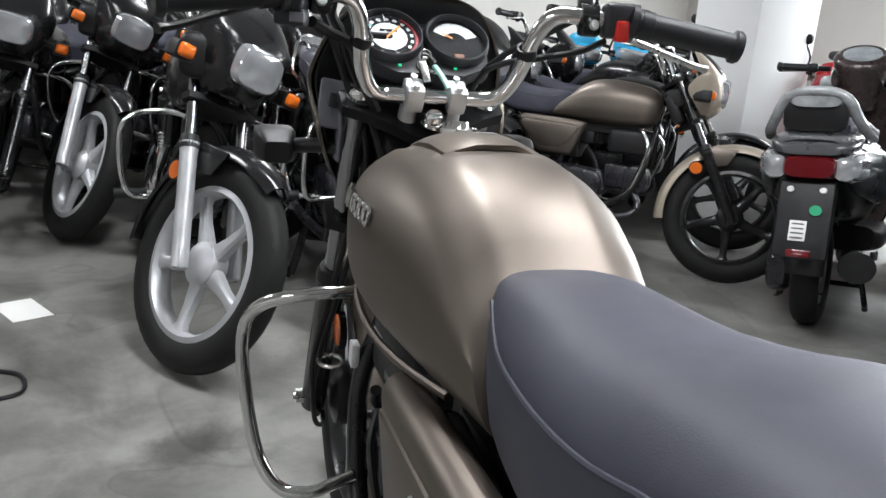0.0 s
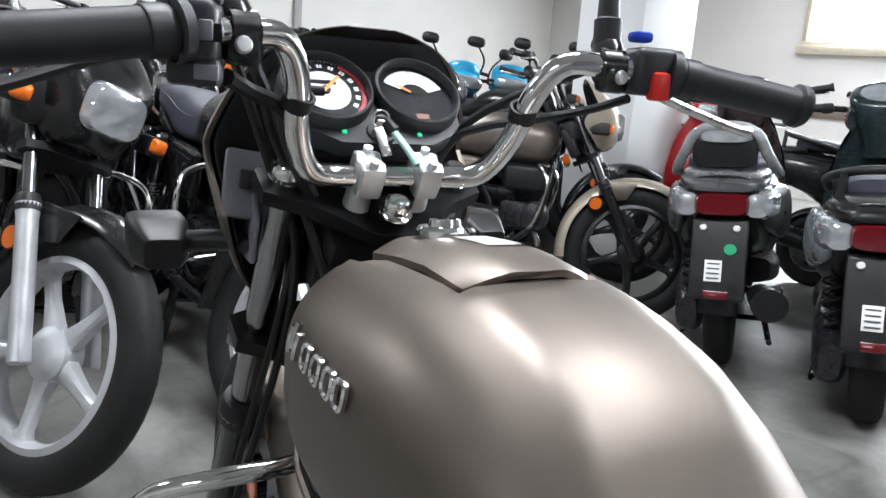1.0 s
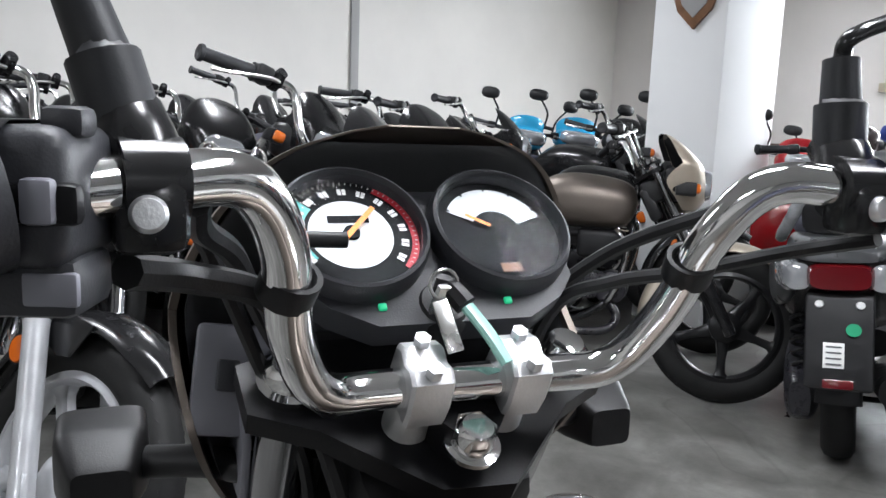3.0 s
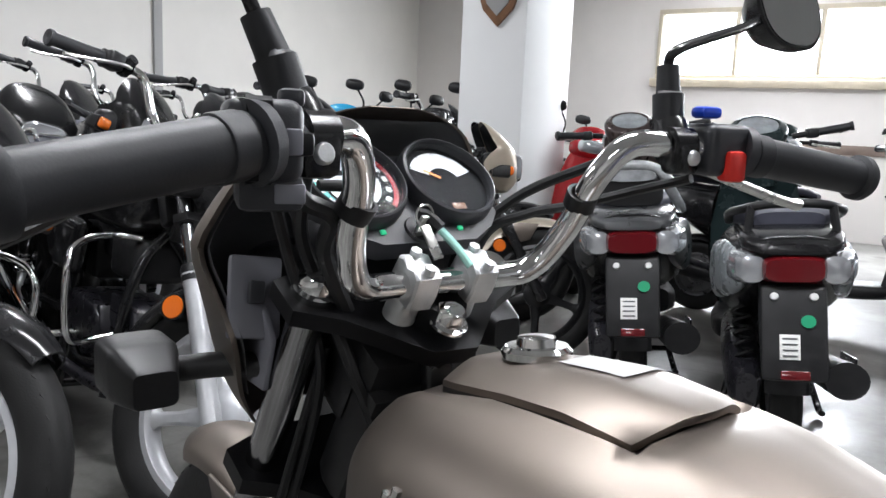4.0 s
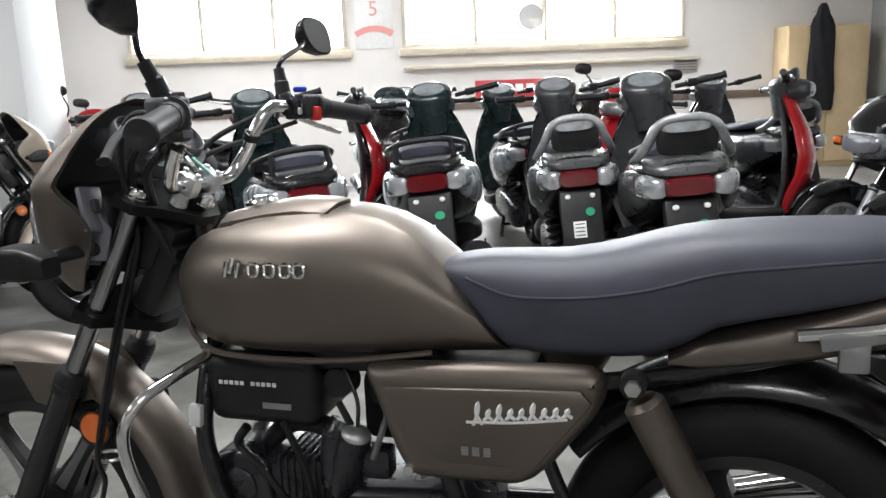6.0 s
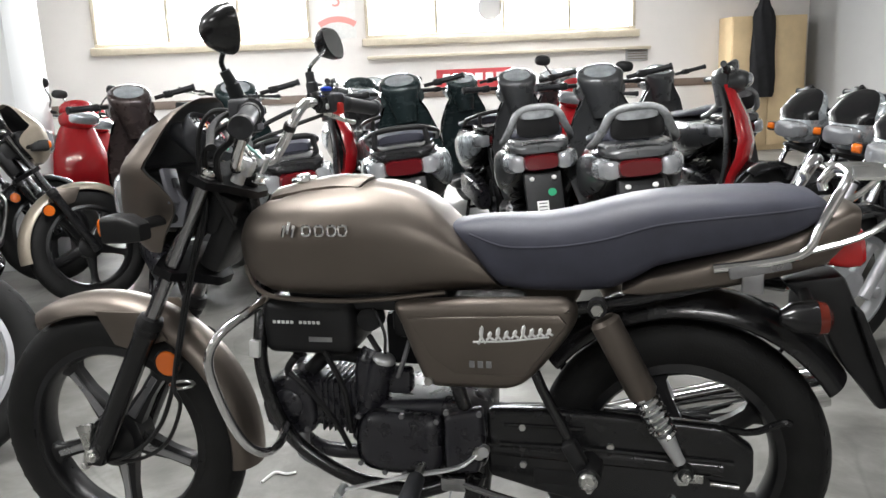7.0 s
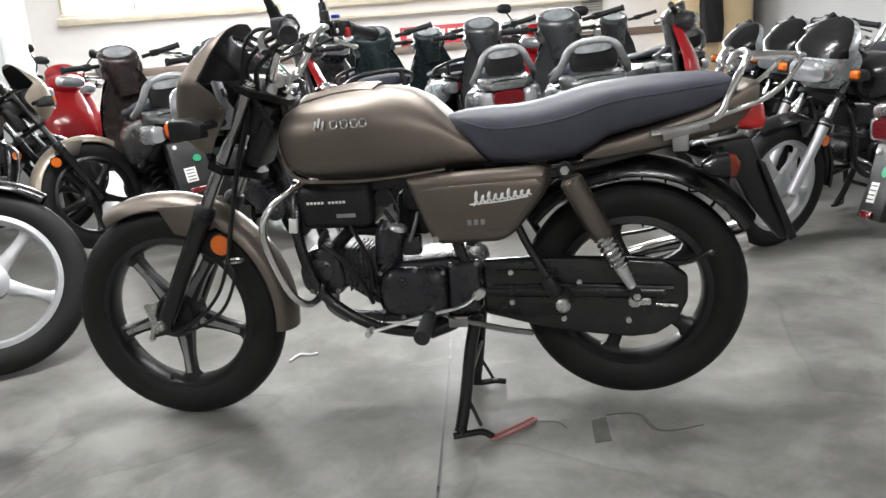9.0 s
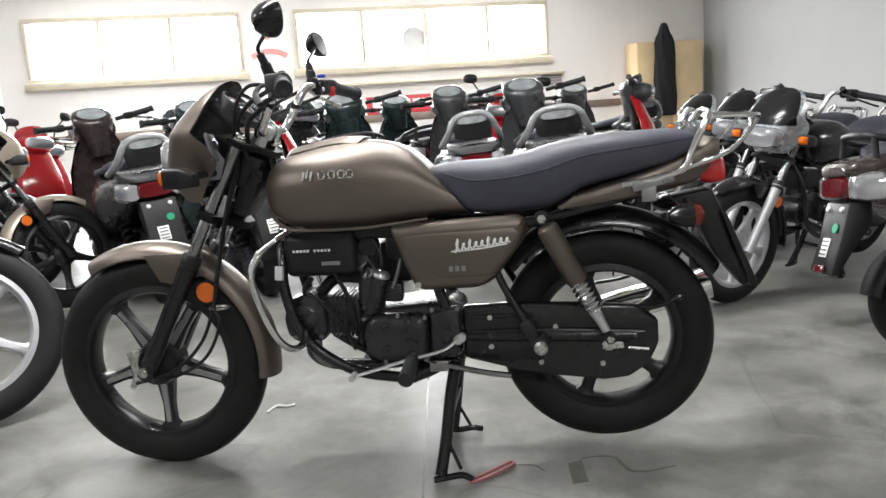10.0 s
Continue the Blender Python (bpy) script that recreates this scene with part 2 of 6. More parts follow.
    lk(m, fine.outputs["Fac"], bp.inputs["Height"])
    lk(m, bp.outputs[0], b.inputs["Normal"])
    return m


FLOORM = concrete()

# ---- mesh tools ----
def part(name, bm, material, parent=None, label="", angle=38):
    me = bpy.data.meshes.new(name)
    bmesh.ops.recalc_face_normals(bm, faces=bm.faces)
    bm.to_mesh(me)
    bm.free()
    for p in me.polygons:
        p.use_smooth = True
    me.set_sharp_from_angle(angle=radians(angle))
    me.materials.append(material)
    ob = new(name, me)
    ob.parent = parent
    if label:
        tagged(ob, label)
    return ob


def thing(name, m, label, category, group="", kind=""):
    ob = new(name)
    ob.empty_display_size = 0.1
    ob.matrix_world = m
    return tagged(ob, label, category, group, kind)


def B():
    return bmesh.new()


def box(bm, c, s, bev=0.0, m=None, seg=2):
    t = B()
    bmesh.ops.create_cube(t, size=1.0)
    bmesh.ops.scale(t, vec=s, verts=t.verts)
    if bev:
        bmesh.ops.bevel(t, geom=t.edges[:], offset=bev, segments=seg, affect="EDGES", profile=0.5)
    bmesh.ops.transform(t, matrix=Matrix.Translation(c) @ (m or Matrix()), verts=t.verts)
    return join(bm, t)


def join(bm, t):
    tmp = bpy.data.meshes.new("tmp")
    t.to_mesh(tmp)
    t.free()
    bm.from_mesh(tmp)
    bpy.data.meshes.remove(tmp)
    return bm


def basis(d):
    d = Vector(d).normalized()
    a = Vector((0, 0, 1)) if abs(d.z) < 0.9 else Vector((1, 0, 0))
    u = d.cross(a).normalized()
    return u, d.cross(u).normalized()


def rings(bm, loops, cap=True, close=False):
    vs = [[bm.verts.new(p) for p in loop] for loop in loops]
    n = len(vs[0])
    pairs = list(zip(vs, vs[1:])) + ([(vs[-1], vs[0])] if close else [])
    for a, b in pairs:
        for i in range(n):
            bm.faces.new((a[i], a[(i + 1) % n], b[(i + 1) % n], b[i]))
    if cap and not close:
        bm.faces.new(vs[0])
        bm.faces.new(vs[-1][::-1])
    return bm


def curve_pts(pts, n=6):
    """A smooth line through the points."""
    p = [Vector(q) for q in pts]
    p = [2 * p[0] - p[1]] + p + [2 * p[-1] - p[-2]]
    out = []
    for i in range(1, len(p) - 2):
        for k in range(n):
            t = k / n
            out.append(0.5 * (2 * p[i] + (p[i + 1] - p[i - 1]) * t + (2 * p[i - 1] - 5 * p[i] + 4 * p[i + 1] - p[i + 2]) * t * t
                              + (3 * p[i] - p[i - 1] - 3 * p[i + 1] + p[i + 2]) * t ** 3))
    return out + [p[-2]]


def tube(bm, pts, r, seg=10, n=6, flat=1.0):
    q = curve_pts(pts, n) if n > 1 else [Vector(v) for v in pts]
    u, v = basis(q[1] - q[0])
    loops = []
    for i, c in enumerate(q):
        d = (q[min(i + 1, len(q) - 1)] - q[max(i - 1, 0)]).normalized()
        u = (u - d * u.dot(d)).normalized()
        v = d.cross(u)
        rr = r(i / (len(q) - 1)) if callable(r) else r
        loops.append([c + rr * (math.cos(a) * u + flat * math.sin(a) * v) for a in (2 * math.pi * k / seg for k in range(seg))])
    return rings(bm, loops)


def rod(bm, a, b, r0, r1=None, seg=14):
    r1 = r0 if r1 is None else r1
    return tube(bm, [a, b], lambda t: r0 + (r1 - r0) * t, seg, 1)


def lathe(bm, prof, c, axis=(0, 1, 0), seg=40, closed=True):
    """prof: (radius, along axis). closed: the profile is a closed loop."""
    d = Vector(axis).normalized()
    u, v = basis(d)
    c = Vector(c)
    cols = []
    for k in range(seg):
        a = 2 * math.pi * k / seg
        w = math.cos(a) * u + math.sin(a) * v
        cols.append([bm.verts.new(c + d * h + w * r) for r, h in prof])
    n = len(prof)
    for i in range(seg):
        p, q = cols[i], cols[(i + 1) % seg]
        for j in range(n if closed else n - 1):
            bm.faces.new((p[j], p[(j + 1) % n], q[(j + 1) % n], q[j]))
    if not closed:
        for j in (0, n - 1):
            if prof[j][0] > 1e-5:
                f = [cols[i][j] for i in range(seg)]
                bm.faces.new(f)
    bmesh.ops.remove_doubles(bm, verts=bm.verts, dist=1e-6)
    return bm


def prism(bm, pts, y0, y1, bev=0.0, seg=2):
    """A slab with the outline pts in x and z, from y0 to y1."""
    t = B()
    a = [t.verts.new((x, y0, z)) for x, z in pts]
    b = [t.verts.new((x, y1, z)) for x, z in pts]
    t.faces.new(a)
    t.faces.new(b[::-1])
    n = len(pts)
    for i in range(n):
        t.faces.new((a[i], b[i], b[(i + 1) % n], a[(i + 1) % n]))
    bmesh.ops.recalc_face_normals(t, faces=t.faces)
    if bev:
        bmesh.ops.bevel(t, geom=t.edges[:], offset=bev, segments=seg, affect="EDGES", profile=0.5)
    return join(bm, t)


def ball(bm, c, r, m=None, u=16, v=10):
    t = B()
    bmesh.ops.create_uvsphere(t, u_segments=u, v_segments=v, radius=1.0)
    bmesh.ops.scale(t, vec=r if hasattr(r, "__len__") else (r, r, r), verts=t.verts)
    bmesh.ops.transform(t, matrix=Matrix.Translation(c) @ (m or Matrix()), verts=t.verts)
    return join(bm, t)


def lerp(tab, x):
    """A value from a table of (x, value), eased between the rows."""
    xs = [r[0] for r in tab]
    return float(np.interp(x, xs, [r[1] for r in tab]))


def smooth_tab(tab, n=5):
    return [tuple(p)[:2] for p in curve_pts([(a, b, 0) for a, b in tab], n)]


def sect(w, top, mid, low, nt=2.4, nb=3.0, seg=36):
    """A cross-section in y and z: half width w, with its own roundness above and below the widest height."""
    out = []
    for k in range(seg):
        a = 2 * math.pi * k / seg
        c, s = math.cos(a), math.sin(a)
        n = nt if s >= 0 else nb
        h = (top - mid) if s >= 0 else (mid - low)
        out.append((w * math.copysign(abs(c) ** (2 / n), c), mid + h * math.copysign(abs(s) ** (2 / n), s)))
    return out


def arc(c, r, a0, a1, n=20):
    return [(c[0] + r * math.cos(radians(a0 + (a1 - a0) * k / n)), c[1] + r * math.sin(radians(a0 + (a1 - a0) * k / n))) for k in range(n + 1)]


def shell(bm, line, halfw, drop, thick=0.004, seg=10):
    """A curved mudguard: the line (x, z) swept with a rounded channel of half width halfw and depth drop."""
    loops = []
    n = len(line)
    for i, (x, z) in enumerate(line):
        a, b = line[max(i - 1, 0)], line[min(i + 1, n - 1)]
        d = Vector((b[0] - a[0], 0, b[1] - a[1])).normalized()
        nrm = Vector((-d.z, 0, d.x))
        if nrm.dot(Vector((x, 0, z)) - Vector((line[n // 2][0], 0, line[n // 2][1] - 0.3))) < 0:
            nrm = -nrm
        hw = halfw(i / (n - 1)) if callable(halfw) else halfw
        outer, inner = [], []
        for k in range(seg + 1):
            t = -1 + 2 * k / seg
            y = hw * math.sin(t * math.pi / 2)
            dz = -drop * (1 - math.cos(t * math.pi / 2))
            outer.append(Vector((x, y, z)) + nrm * dz)
            inner.append(Vector((x, y * (1 - thick / hw), z)) + nrm * (dz - thick))
        loops.append(outer + inner[::-1])
    return rings(bm, loops)

# ---- the hall ----
def slab(name, m, c, s, material, label="", bev=0.0, kind="structure", category="wall"):
    ob = part(name, box(B(), c, s, bev), material)
    ob.matrix_world = m
    return tagged(ob, label, category, kind=kind)


slab("floor", RM, (0.22, 0.83, -0.1), (13.2, 16.2, 0.2), FLOORM, "grey polished concrete floor with dark stains", category="floor")
slab("ceiling", RM, (0.22, 0.83, TOP + 0.1), (13.2, 16.2, 0.2), CEIL, "plain off-white painted ceiling", category="ceiling")
slab("wall_west", RM, (WEST - 0.1, 0.825, TOP / 2), (0.2, 16.05, TOP), WALLC, "cream painted side wall with a panel joint")
slab("wall_east", RM, (EAST + 0.1, 0.825, TOP / 2), (0.2, 16.05, TOP), WALLG, "grey painted side wall")
slab("wall_south", RM, (0.22, SOUTH - 0.1, TOP / 2), (12.56, 0.2, TOP), WALLC, "cream painted wall behind the display area")
# north wall in pieces round its two window openings
WIN = [(-2.74, -0.18), (0.50, 4.02)]
SILL, HEAD = 1.645, 2.40
nw = B()
box(nw, (0.22, NORTH + 0.1, SILL / 2), (12.56, 0.2, SILL))
box(nw, (0.22, NORTH + 0.1, (HEAD + TOP) / 2), (12.56, 0.2, TOP - HEAD))
for a, b in ((WEST, WIN[0][0]), (WIN[0][1], WIN[1][0]), (WIN[1][1], EAST)):
    box(nw, ((a + b) / 2, NORTH + 0.1, (SILL + HEAD) / 2), (b - a, 0.2, HEAD - SILL))
wall_n = part("wall_north", nw, WALLP)
wall_n.matrix_world = RM
tagged(wall_n, "pale painted window wall of the hall", "wall", kind="structure")
for k, (a, b) in enumerate(WIN):
    w = thing("window_%d" % (k + 1), RM, "long high window with cream frame and bright frosted panes", "window", kind="structure")
    f = B()
    box(f, ((a + b) / 2, NORTH + 0.02, SILL + 0.02), (b - a, 0.14, 0.05), 0.004)
    box(f, ((a + b) / 2, NORTH + 0.02, HEAD - 0.02), (b - a, 0.14, 0.05), 0.004)
    n = 3 if k == 0 else 4
    for i in range(n + 1):
        x = a + 0.02 + (b - a - 0.04) * i / n
        box(f, (x, NORTH + 0.02, (SILL + HEAD) / 2), (0.045, 0.13, HEAD - SILL - 0.09), 0.004)
    part("window_frame", f, FRAMEM, w)
    part("window_sill", box(B(), ((a + b) / 2, NORTH - 0.035, SILL - 0.045), (b - a + 0.1, 0.09, 0.09), 0.006), FRAMEM, w)
    # clear panes; their brightness is the glowing backdrop behind them
    for i in range(n):
        x0, x1 = a + 0.02 + (b - a - 0.04) * i / n, a + 0.02 + (b - a - 0.04) * (i + 1) / n
        g = part("pane", box(B(), ((x0 + x1) / 2, NORTH + 0.05, (SILL + HEAD) / 2), (x1 - x0 - 0.05, 0.006, HEAD - SILL - 0.1)), GLASS, w)
        g.visible_shadow = False
sk = part("backdrop", box(B(), (0.6, NORTH + 1.2, 2.2), (9, 0.02, 3.0)), SKYGLOW)
sk.matrix_world = RM
tagged(sk, "overexposed daylight outside the windows", "backdrop", kind="structure")
# pipe joint on the west wall, skirting, ledge under the second window
slab("trim", RM, (WEST + 0.012, 4.40, TOP / 2), (0.025, 0.09, TOP - 0.002), WALLG, "grey vertical joint strip on the wall", 0.003, category="trim")
slab("trim", RM, (0.22, NORTH - 0.012, 0.94), (12.5, 0.024, 0.10), DADO, "brown rail along the window wall", 0.003, category="trim")
slab("trim", RM, (2.36, NORTH - 0.05, 1.41), (3.72, 0.10, 0.035), FRAMEM, "cream ledge under the window", 0.004, category="trim")
pil = slab("pillar", RM, (-2.175, 4.03, TOP / 2), (0.43, 0.66, TOP - 0.001), PILLARW, "white painted square pillar", 0.008, category="pillar")
slab("beam", RM, (0.22, 4.0, TOP - 0.14), (12.5, 0.40, 0.28), CEIL, "painted ceiling beam", 0.004, category="beam")
# fixtures for every entry of TUBES, the two added fill lights too
for tx, ty in TUBES:
    t = thing("ceiling_light", RM @ pose(tx, ty, TOP), "white ceiling panel light with a glowing diffuser", "light", "ceiling lights")
    part("light_frame", box(B(), (0, 0, -0.03), (1.26, 0.36, 0.06), 0.006), WHITEP, t)
    part("diffuser", box(B(), (0, 0, -0.064), (1.20, 0.30, 0.010), 0.002), TUBEGLOW, t)

# ---- motorcycles ----
FX, FZ, RX, RZ = -0.612, 0.306, 0.630, 0.340           # axles of the display bike on its centre stand


def wheel(owner, name, cx, cz, R, rim, face, a0, drum, tread=True):
    """A five-spoke cast wheel: rim with spokes, tyre and hub under it."""
    b = B()
    lathe(b, [(R - 0.084, -0.030), (R - 0.100, -0.034), (R - 0.106, -0.026), (R - 0.110, -0.008), (R - 0.110, 0.008), (R - 0.106, 0.026),
              (R - 0.100, 0.034), (R - 0.084, 0.030), (R - 0.090, 0.0)], (cx, 0, cz), seg=56)
    spokes = []
    for k in range(5):
        a = radians(a0 + 72 * k)
        d, s = Vector((math.cos(a), 0, math.sin(a))), Vector((-math.sin(a), 0, math.cos(a)))
        loops = []
        for r, w, y in ((0.035, 0.030, 0.022), (0.07, 0.024, 0.020), (0.13, 0.016, 0.016), (R - 0.125, 0.017, 0.016), (R - 0.107, 0.030, 0.020)):
            c = Vector((cx, 0, cz)) + d * r
            loops.append([c + s * (w * p) + Vector((0, y * q, 0)) for p, q in ((-1, -0.6), (-0.55, -1), (0.55, -1), (1, -0.6), (1, 0.6), (0.55, 1), (-0.55, 1), (-1, 0.6))])
        spokes.append(rings(B(), loops))
    w = part(name, b, rim, owner)
    for s_ in spokes:
        part("spoke", s_, rim, w)
    if face:
        for k in range(5):
            a = radians(a0 + 72 * k)
            d, s = Vector((math.cos(a), 0, math.sin(a))), Vector((-math.sin(a), 0, math.cos(a)))
            for q in (-1, 1):
                loops = [[Vector((cx, q * (y + e), cz)) + d * r + s * (p * wd) for p, e in ((-1, 0), (1, 0), (0.8, 0.003), (-0.8, 0.003))]
                         for r, wd, y in ((0.065, 0.011, 0.0205), (0.13, 0.008, 0.0165), (R - 0.125, 0.008, 0.0165))]
                part("spoke_face", rings(B(), loops), face, w, "machined grey spoke face")
    b = B()
    lathe(b, [(R - 0.088, -0.027), (R - 0.072, -0.038), (R - 0.045, -0.042), (R - 0.022, -0.037), (R - 0.008, -0.025), (R - 0.001, -0.010), (R - 0.001, 0.010),
              (R - 0.008, 0.025), (R - 0.022, 0.037), (R - 0.045, 0.042), (R - 0.072, 0.038), (R - 0.088, 0.027)], (cx, 0, cz), seg=64)
    if tread:
        n = 44
        for k in range(n):
            for q in (-1, 1):
                a = 2 * math.pi * (k + 0.25 * q) / n
                t = box(B(), (0, 0, 0), (0.003, 0.022, 0.011))
                bmesh.ops.transform(t, matrix=pose(cx, 0, cz) @ Matrix.Rotation(-a, 4, "Y") @ pose(R - 0.0082, q * 0.020, 0, q * 24, 0, q * 28), verts=t.verts)
                join(b, t)
    part("tyre", b, RUBBER, w)
    b = B()
    lathe(b, [(0.0, -0.045), (0.030, -0.045), (drum * 0.75, -0.038), (drum, -0.026), (drum, 0.026), (drum * 0.75, 0.038), (0.030, 0.045), (0.0, 0.045)], (cx, 0, cz), seg=32, closed=False)
    part("hub", b, rim, w)
    return w


def spring(bm, a, b, R, r, turns, seg=6):
    a, b = Vector(a), Vector(b)
    u, v = basis(b - a)
    n = turns * 14
    pts = [a + (b - a) * (i / n) + R * (math.cos(2 * math.pi * turns * i / n) * u + math.sin(2 * math.pi * turns * i / n) * v) for i in range(n + 1)]
    return tube(bm, pts, r, seg, 1)


def hexnut(bm, c, axis, r, h):
    d = Vector(axis).normalized()
    return tube(bm, [Vector(c), Vector(c) + d * h], r, 6, 1)


TANK_TOP = smooth_tab([(-0.236, 0.790), (-0.222, 0.830), (-0.195, 0.857), (-0.16, 0.871), (-0.10, 0.882), (-0.03, 0.889), (0.03, 0.890), (0.10, 0.880), (0.16, 0.850), (0.195, 0.812), (0.22, 0.790), (0.30, 0.740)])
TANK_LOW = smooth_tab([(-0.236, 0.770), (-0.225, 0.725), (-0.205, 0.694), (-0.17, 0.674), (-0.12, 0.668), (0.0, 0.667), (0.10, 0.672), (0.20, 0.680), (0.30, 0.687)])
TANK_W = smooth_tab([(-0.236, 0.058), (-0.222, 0.088), (-0.19, 0.112), (-0.14, 0.128), (-0.06, 0.136), (0.03, 0.134), (0.11, 0.122), (0.18, 0.104), (0.24, 0.088), (0.30, 0.078)])


def tank_ring(x, lid=False, seg=72):
    top, low, w = lerp(TANK_TOP, x), lerp(TANK_LOW, x), lerp(TANK_W, x)
    mid = low + 0.52 * (top - low)
    out = []
    for y, z in sect(w, top, mid, low, 2.25, 3.4, seg):
        # soft ridge either side of the middle
        k = max(0.0, (z - mid) / (top - mid))
        z += 0.0035 * math.exp(-((abs(y) - 0.055) / 0.013) ** 2) * k
        if lid and k > 0:
            soft = lambda u: max(0.0, min(1.0, u))
            z -= 0.012 * soft((0.0625 - abs(y)) / 0.006) * soft((0.028 - x) / 0.007) * soft((x + 0.215) / 0.02)
        lean = np.interp(x, [0.05, 0.215], [0, 0.085]) * (1 - (z - low) / max(top - low, 1e-3))
        out.append(Vector((x + lean, y, z)))
    return out


def motorcycle(m, label, paint, rim, face, seat=None, group="", full=True, cowl=None, fork=None, guard=True, rack=True, plate=True, steer=0.0, mirrors=True, visor=None, fender=None):
    """A commuter motorcycle. Its front points along -x, the ground is z = 0. full: with all its small parts."""
    bike = thing("motorcycle", m, label, "motorcycle", group)
    cowl, fork, seat = cowl or paint, fork or BLACK, seat or SEAT
    P = lambda name, bm, material, owner=bike, text="", angle=38: part(name, bm, material, owner, text, angle)
    # wheels
    fw = wheel(bike, "front_wheel", FX, FZ, 0.306, rim, face, 270, 0.062)
    rw = wheel(bike, "rear_wheel", RX, RZ, 0.279, rim, None, 250, 0.070)
    if full:
        b = lathe(B(), [(0, -0.060), (0.03, -0.060), (0.058, -0.052), (0.062, -0.04), (0.062, -0.028), (0, -0.028)], (FX, 0, FZ), seg=32, closed=False)
        P("brake_plate", b, DARKALLOY, fw)
        b = B()
        rod(b, (FX - 0.035, -0.068, FZ + 0.045), (FX - 0.060, -0.070, FZ - 0.050), 0.007)
        box(b, (FX - 0.048, -0.072, FZ), (0.022, 0.006, 0.095), 0.002, Matrix.Rotation(radians(-14), 4, "Y"))
        hexnut(b, (FX - 0.036, -0.078, FZ + 0.042), (0, 1, 0), 0.010, 0.014)
        hexnut(b, (FX - 0.060, -0.080, FZ - 0.052), (0, 1, 0), 0.009, 0.016)
        P("brake_arm", b, STEEL, fw, "zinc-plated brake lever arm")
    # fork
    ax = Vector((FX, 0, FZ))
    ftop = Vector((-0.284, 0, 0.910))
    d = (ftop - ax).normalized()
    for q in (-1, 1):
        o = Vector((0, 0.091 * q, 0))
        b = tube(B(), [ax + o - d * 0.025, ax + o + d * 0.05, ax + o + d * 0.30, ax + o + d * 0.335], lambda t: 0.024 if t < 0.9 else 0.028, 18, 1)
        box(b, ax + o, (0.045, 0.034, 0.06), 0.008, Matrix.Rotation(radians(28), 4, "Y"))
        leg = P("fork_leg", b, fork)
        b = rod(B(), ax + o + d * 0.32, ftop + o, 0.0165, None, 18)
        P("stanchion", b, DARKCHROME, leg, "dark chrome fork tube")
        b = lathe(B(), [(0, 0), (0.020, 0), (0.0205, 0.007), (0.0165, 0.009), (0.0160, 0.015), (0.012, 0.020), (0, 0.022)], ftop + o + d * 0.002, d, 20, False)
        P("fork_cap", b, CHROME, leg)
        b = lathe(B(), [(0.0165, -0.03), (0.027, -0.028), (0.028, 0.0), (0.024, 0.012), (0.0165, 0.014)], ax + o + d * 0.345, d, 20)
        P("dust_seal", b, MATTE, leg)
        if full:
            b = hexnut(B(), ax + o + Vector((0, 0.020 * q, 0)), (0, q, 0), 0.014, 0.016)
            rod(b, ax + o, ax + o + Vector((0, 0.042 * q, 0)), 0.007)
            P("axle_nut", b, STEEL, leg)
    mx = Matrix.Rotation(math.atan2(d.x, d.z), 4, "Y")
    b = B()
    for h, t in ((-0.006, 0.016), (-0.215, 0.020)):
        c = ftop + d * h
        loops = []
        for z in (-t / 2, t / 2):
            outl = [(-0.036, -0.075), (-0.020, -0.120), (0.018, -0.118), (0.036, -0.080), (0.085, -0.022), (0.088, 0.022), (0.036, 0.080), (0.018, 0.118), (-0.020, 0.120), (-0.036, 0.075)]
            loops.append([c + (mx @ Vector((x, y, z))) for x, y in outl])
        rings(b, loops)
    rod(b, ftop + d * -0.25 + Vector((0.05, 0, 0)), ftop + Vector((0.055, 0, 0.0)), 0.022)
    P("triple_clamp", b, FORKB)
    P("steering_head", box(B(), (-0.290, 0, 0.775), (0.05, 0.12, 0.14), 0.015, mx), MATTE)
    if full:
        b = lathe(B(), [(0, 0), (0.0165, 0), (0.0165, 0.003), (0.0120, 0.004), (0.0115, 0.014), (0.009, 0.017), (0, 0.017)], Vector((-0.218, -0.002, 0.890)), d, 6 * 4, False)
        hexnut(b, Vector((-0.218, -0.002, 0.893)), d, 0.0130, 0.011)
        P("stem_nut", b, CHROME)
    # handlebar, its clamps and grips
    bar = [(-0.066, -0.348, 1.020), (-0.108, -0.230, 1.038), (-0.138, -0.172, 1.043), (-0.156, -0.136, 1.042), (-0.174, -0.117, 1.014), (-0.198, -0.108, 0.966), (-0.218, -0.088, 0.931), (-0.227, -0.05, 0.925)]
    bar = bar + [(x, -y, z) for x, y, z in bar[::-1]]
    hb = P("handlebar", tube(B(), bar, 0.0112, 16, 6), CHROME, bike, "chrome tubular handlebar")
    for q in (-1, 1):
        b = B()
        y = 0.030 * q
        lathe(b, [(0, -0.046), (0.019, -0.046), (0.019, -0.040), (0.0145, -0.034), (0.0135, -0.012), (0.014, 0.0), (0, 0.0)], (-0.234, y, 0.922), d, 24, False)
        loops = []
        for e in (-0.0125, -0.0105, 0.0105, 0.0125):
            k = 1.0 if abs(e) < 0.012 else 0.90
            outl = [(0.017, -0.016), (0.0185, -0.004), (0.0175, 0.006), (0.0165, 0.016), (0.009, 0.020), (0.0, 0.0165), (-0.009, 0.020), (-0.0165, 0.016), (-0.0175, 0.006), (-0.0185, -0.004), (-0.017, -0.016)]
            loops.append([Vector((-0.228, y + e, 0.926)) + mx @ Vector((x * k, 0, z * k)) for x, z in outl])
        rings(b, loops)
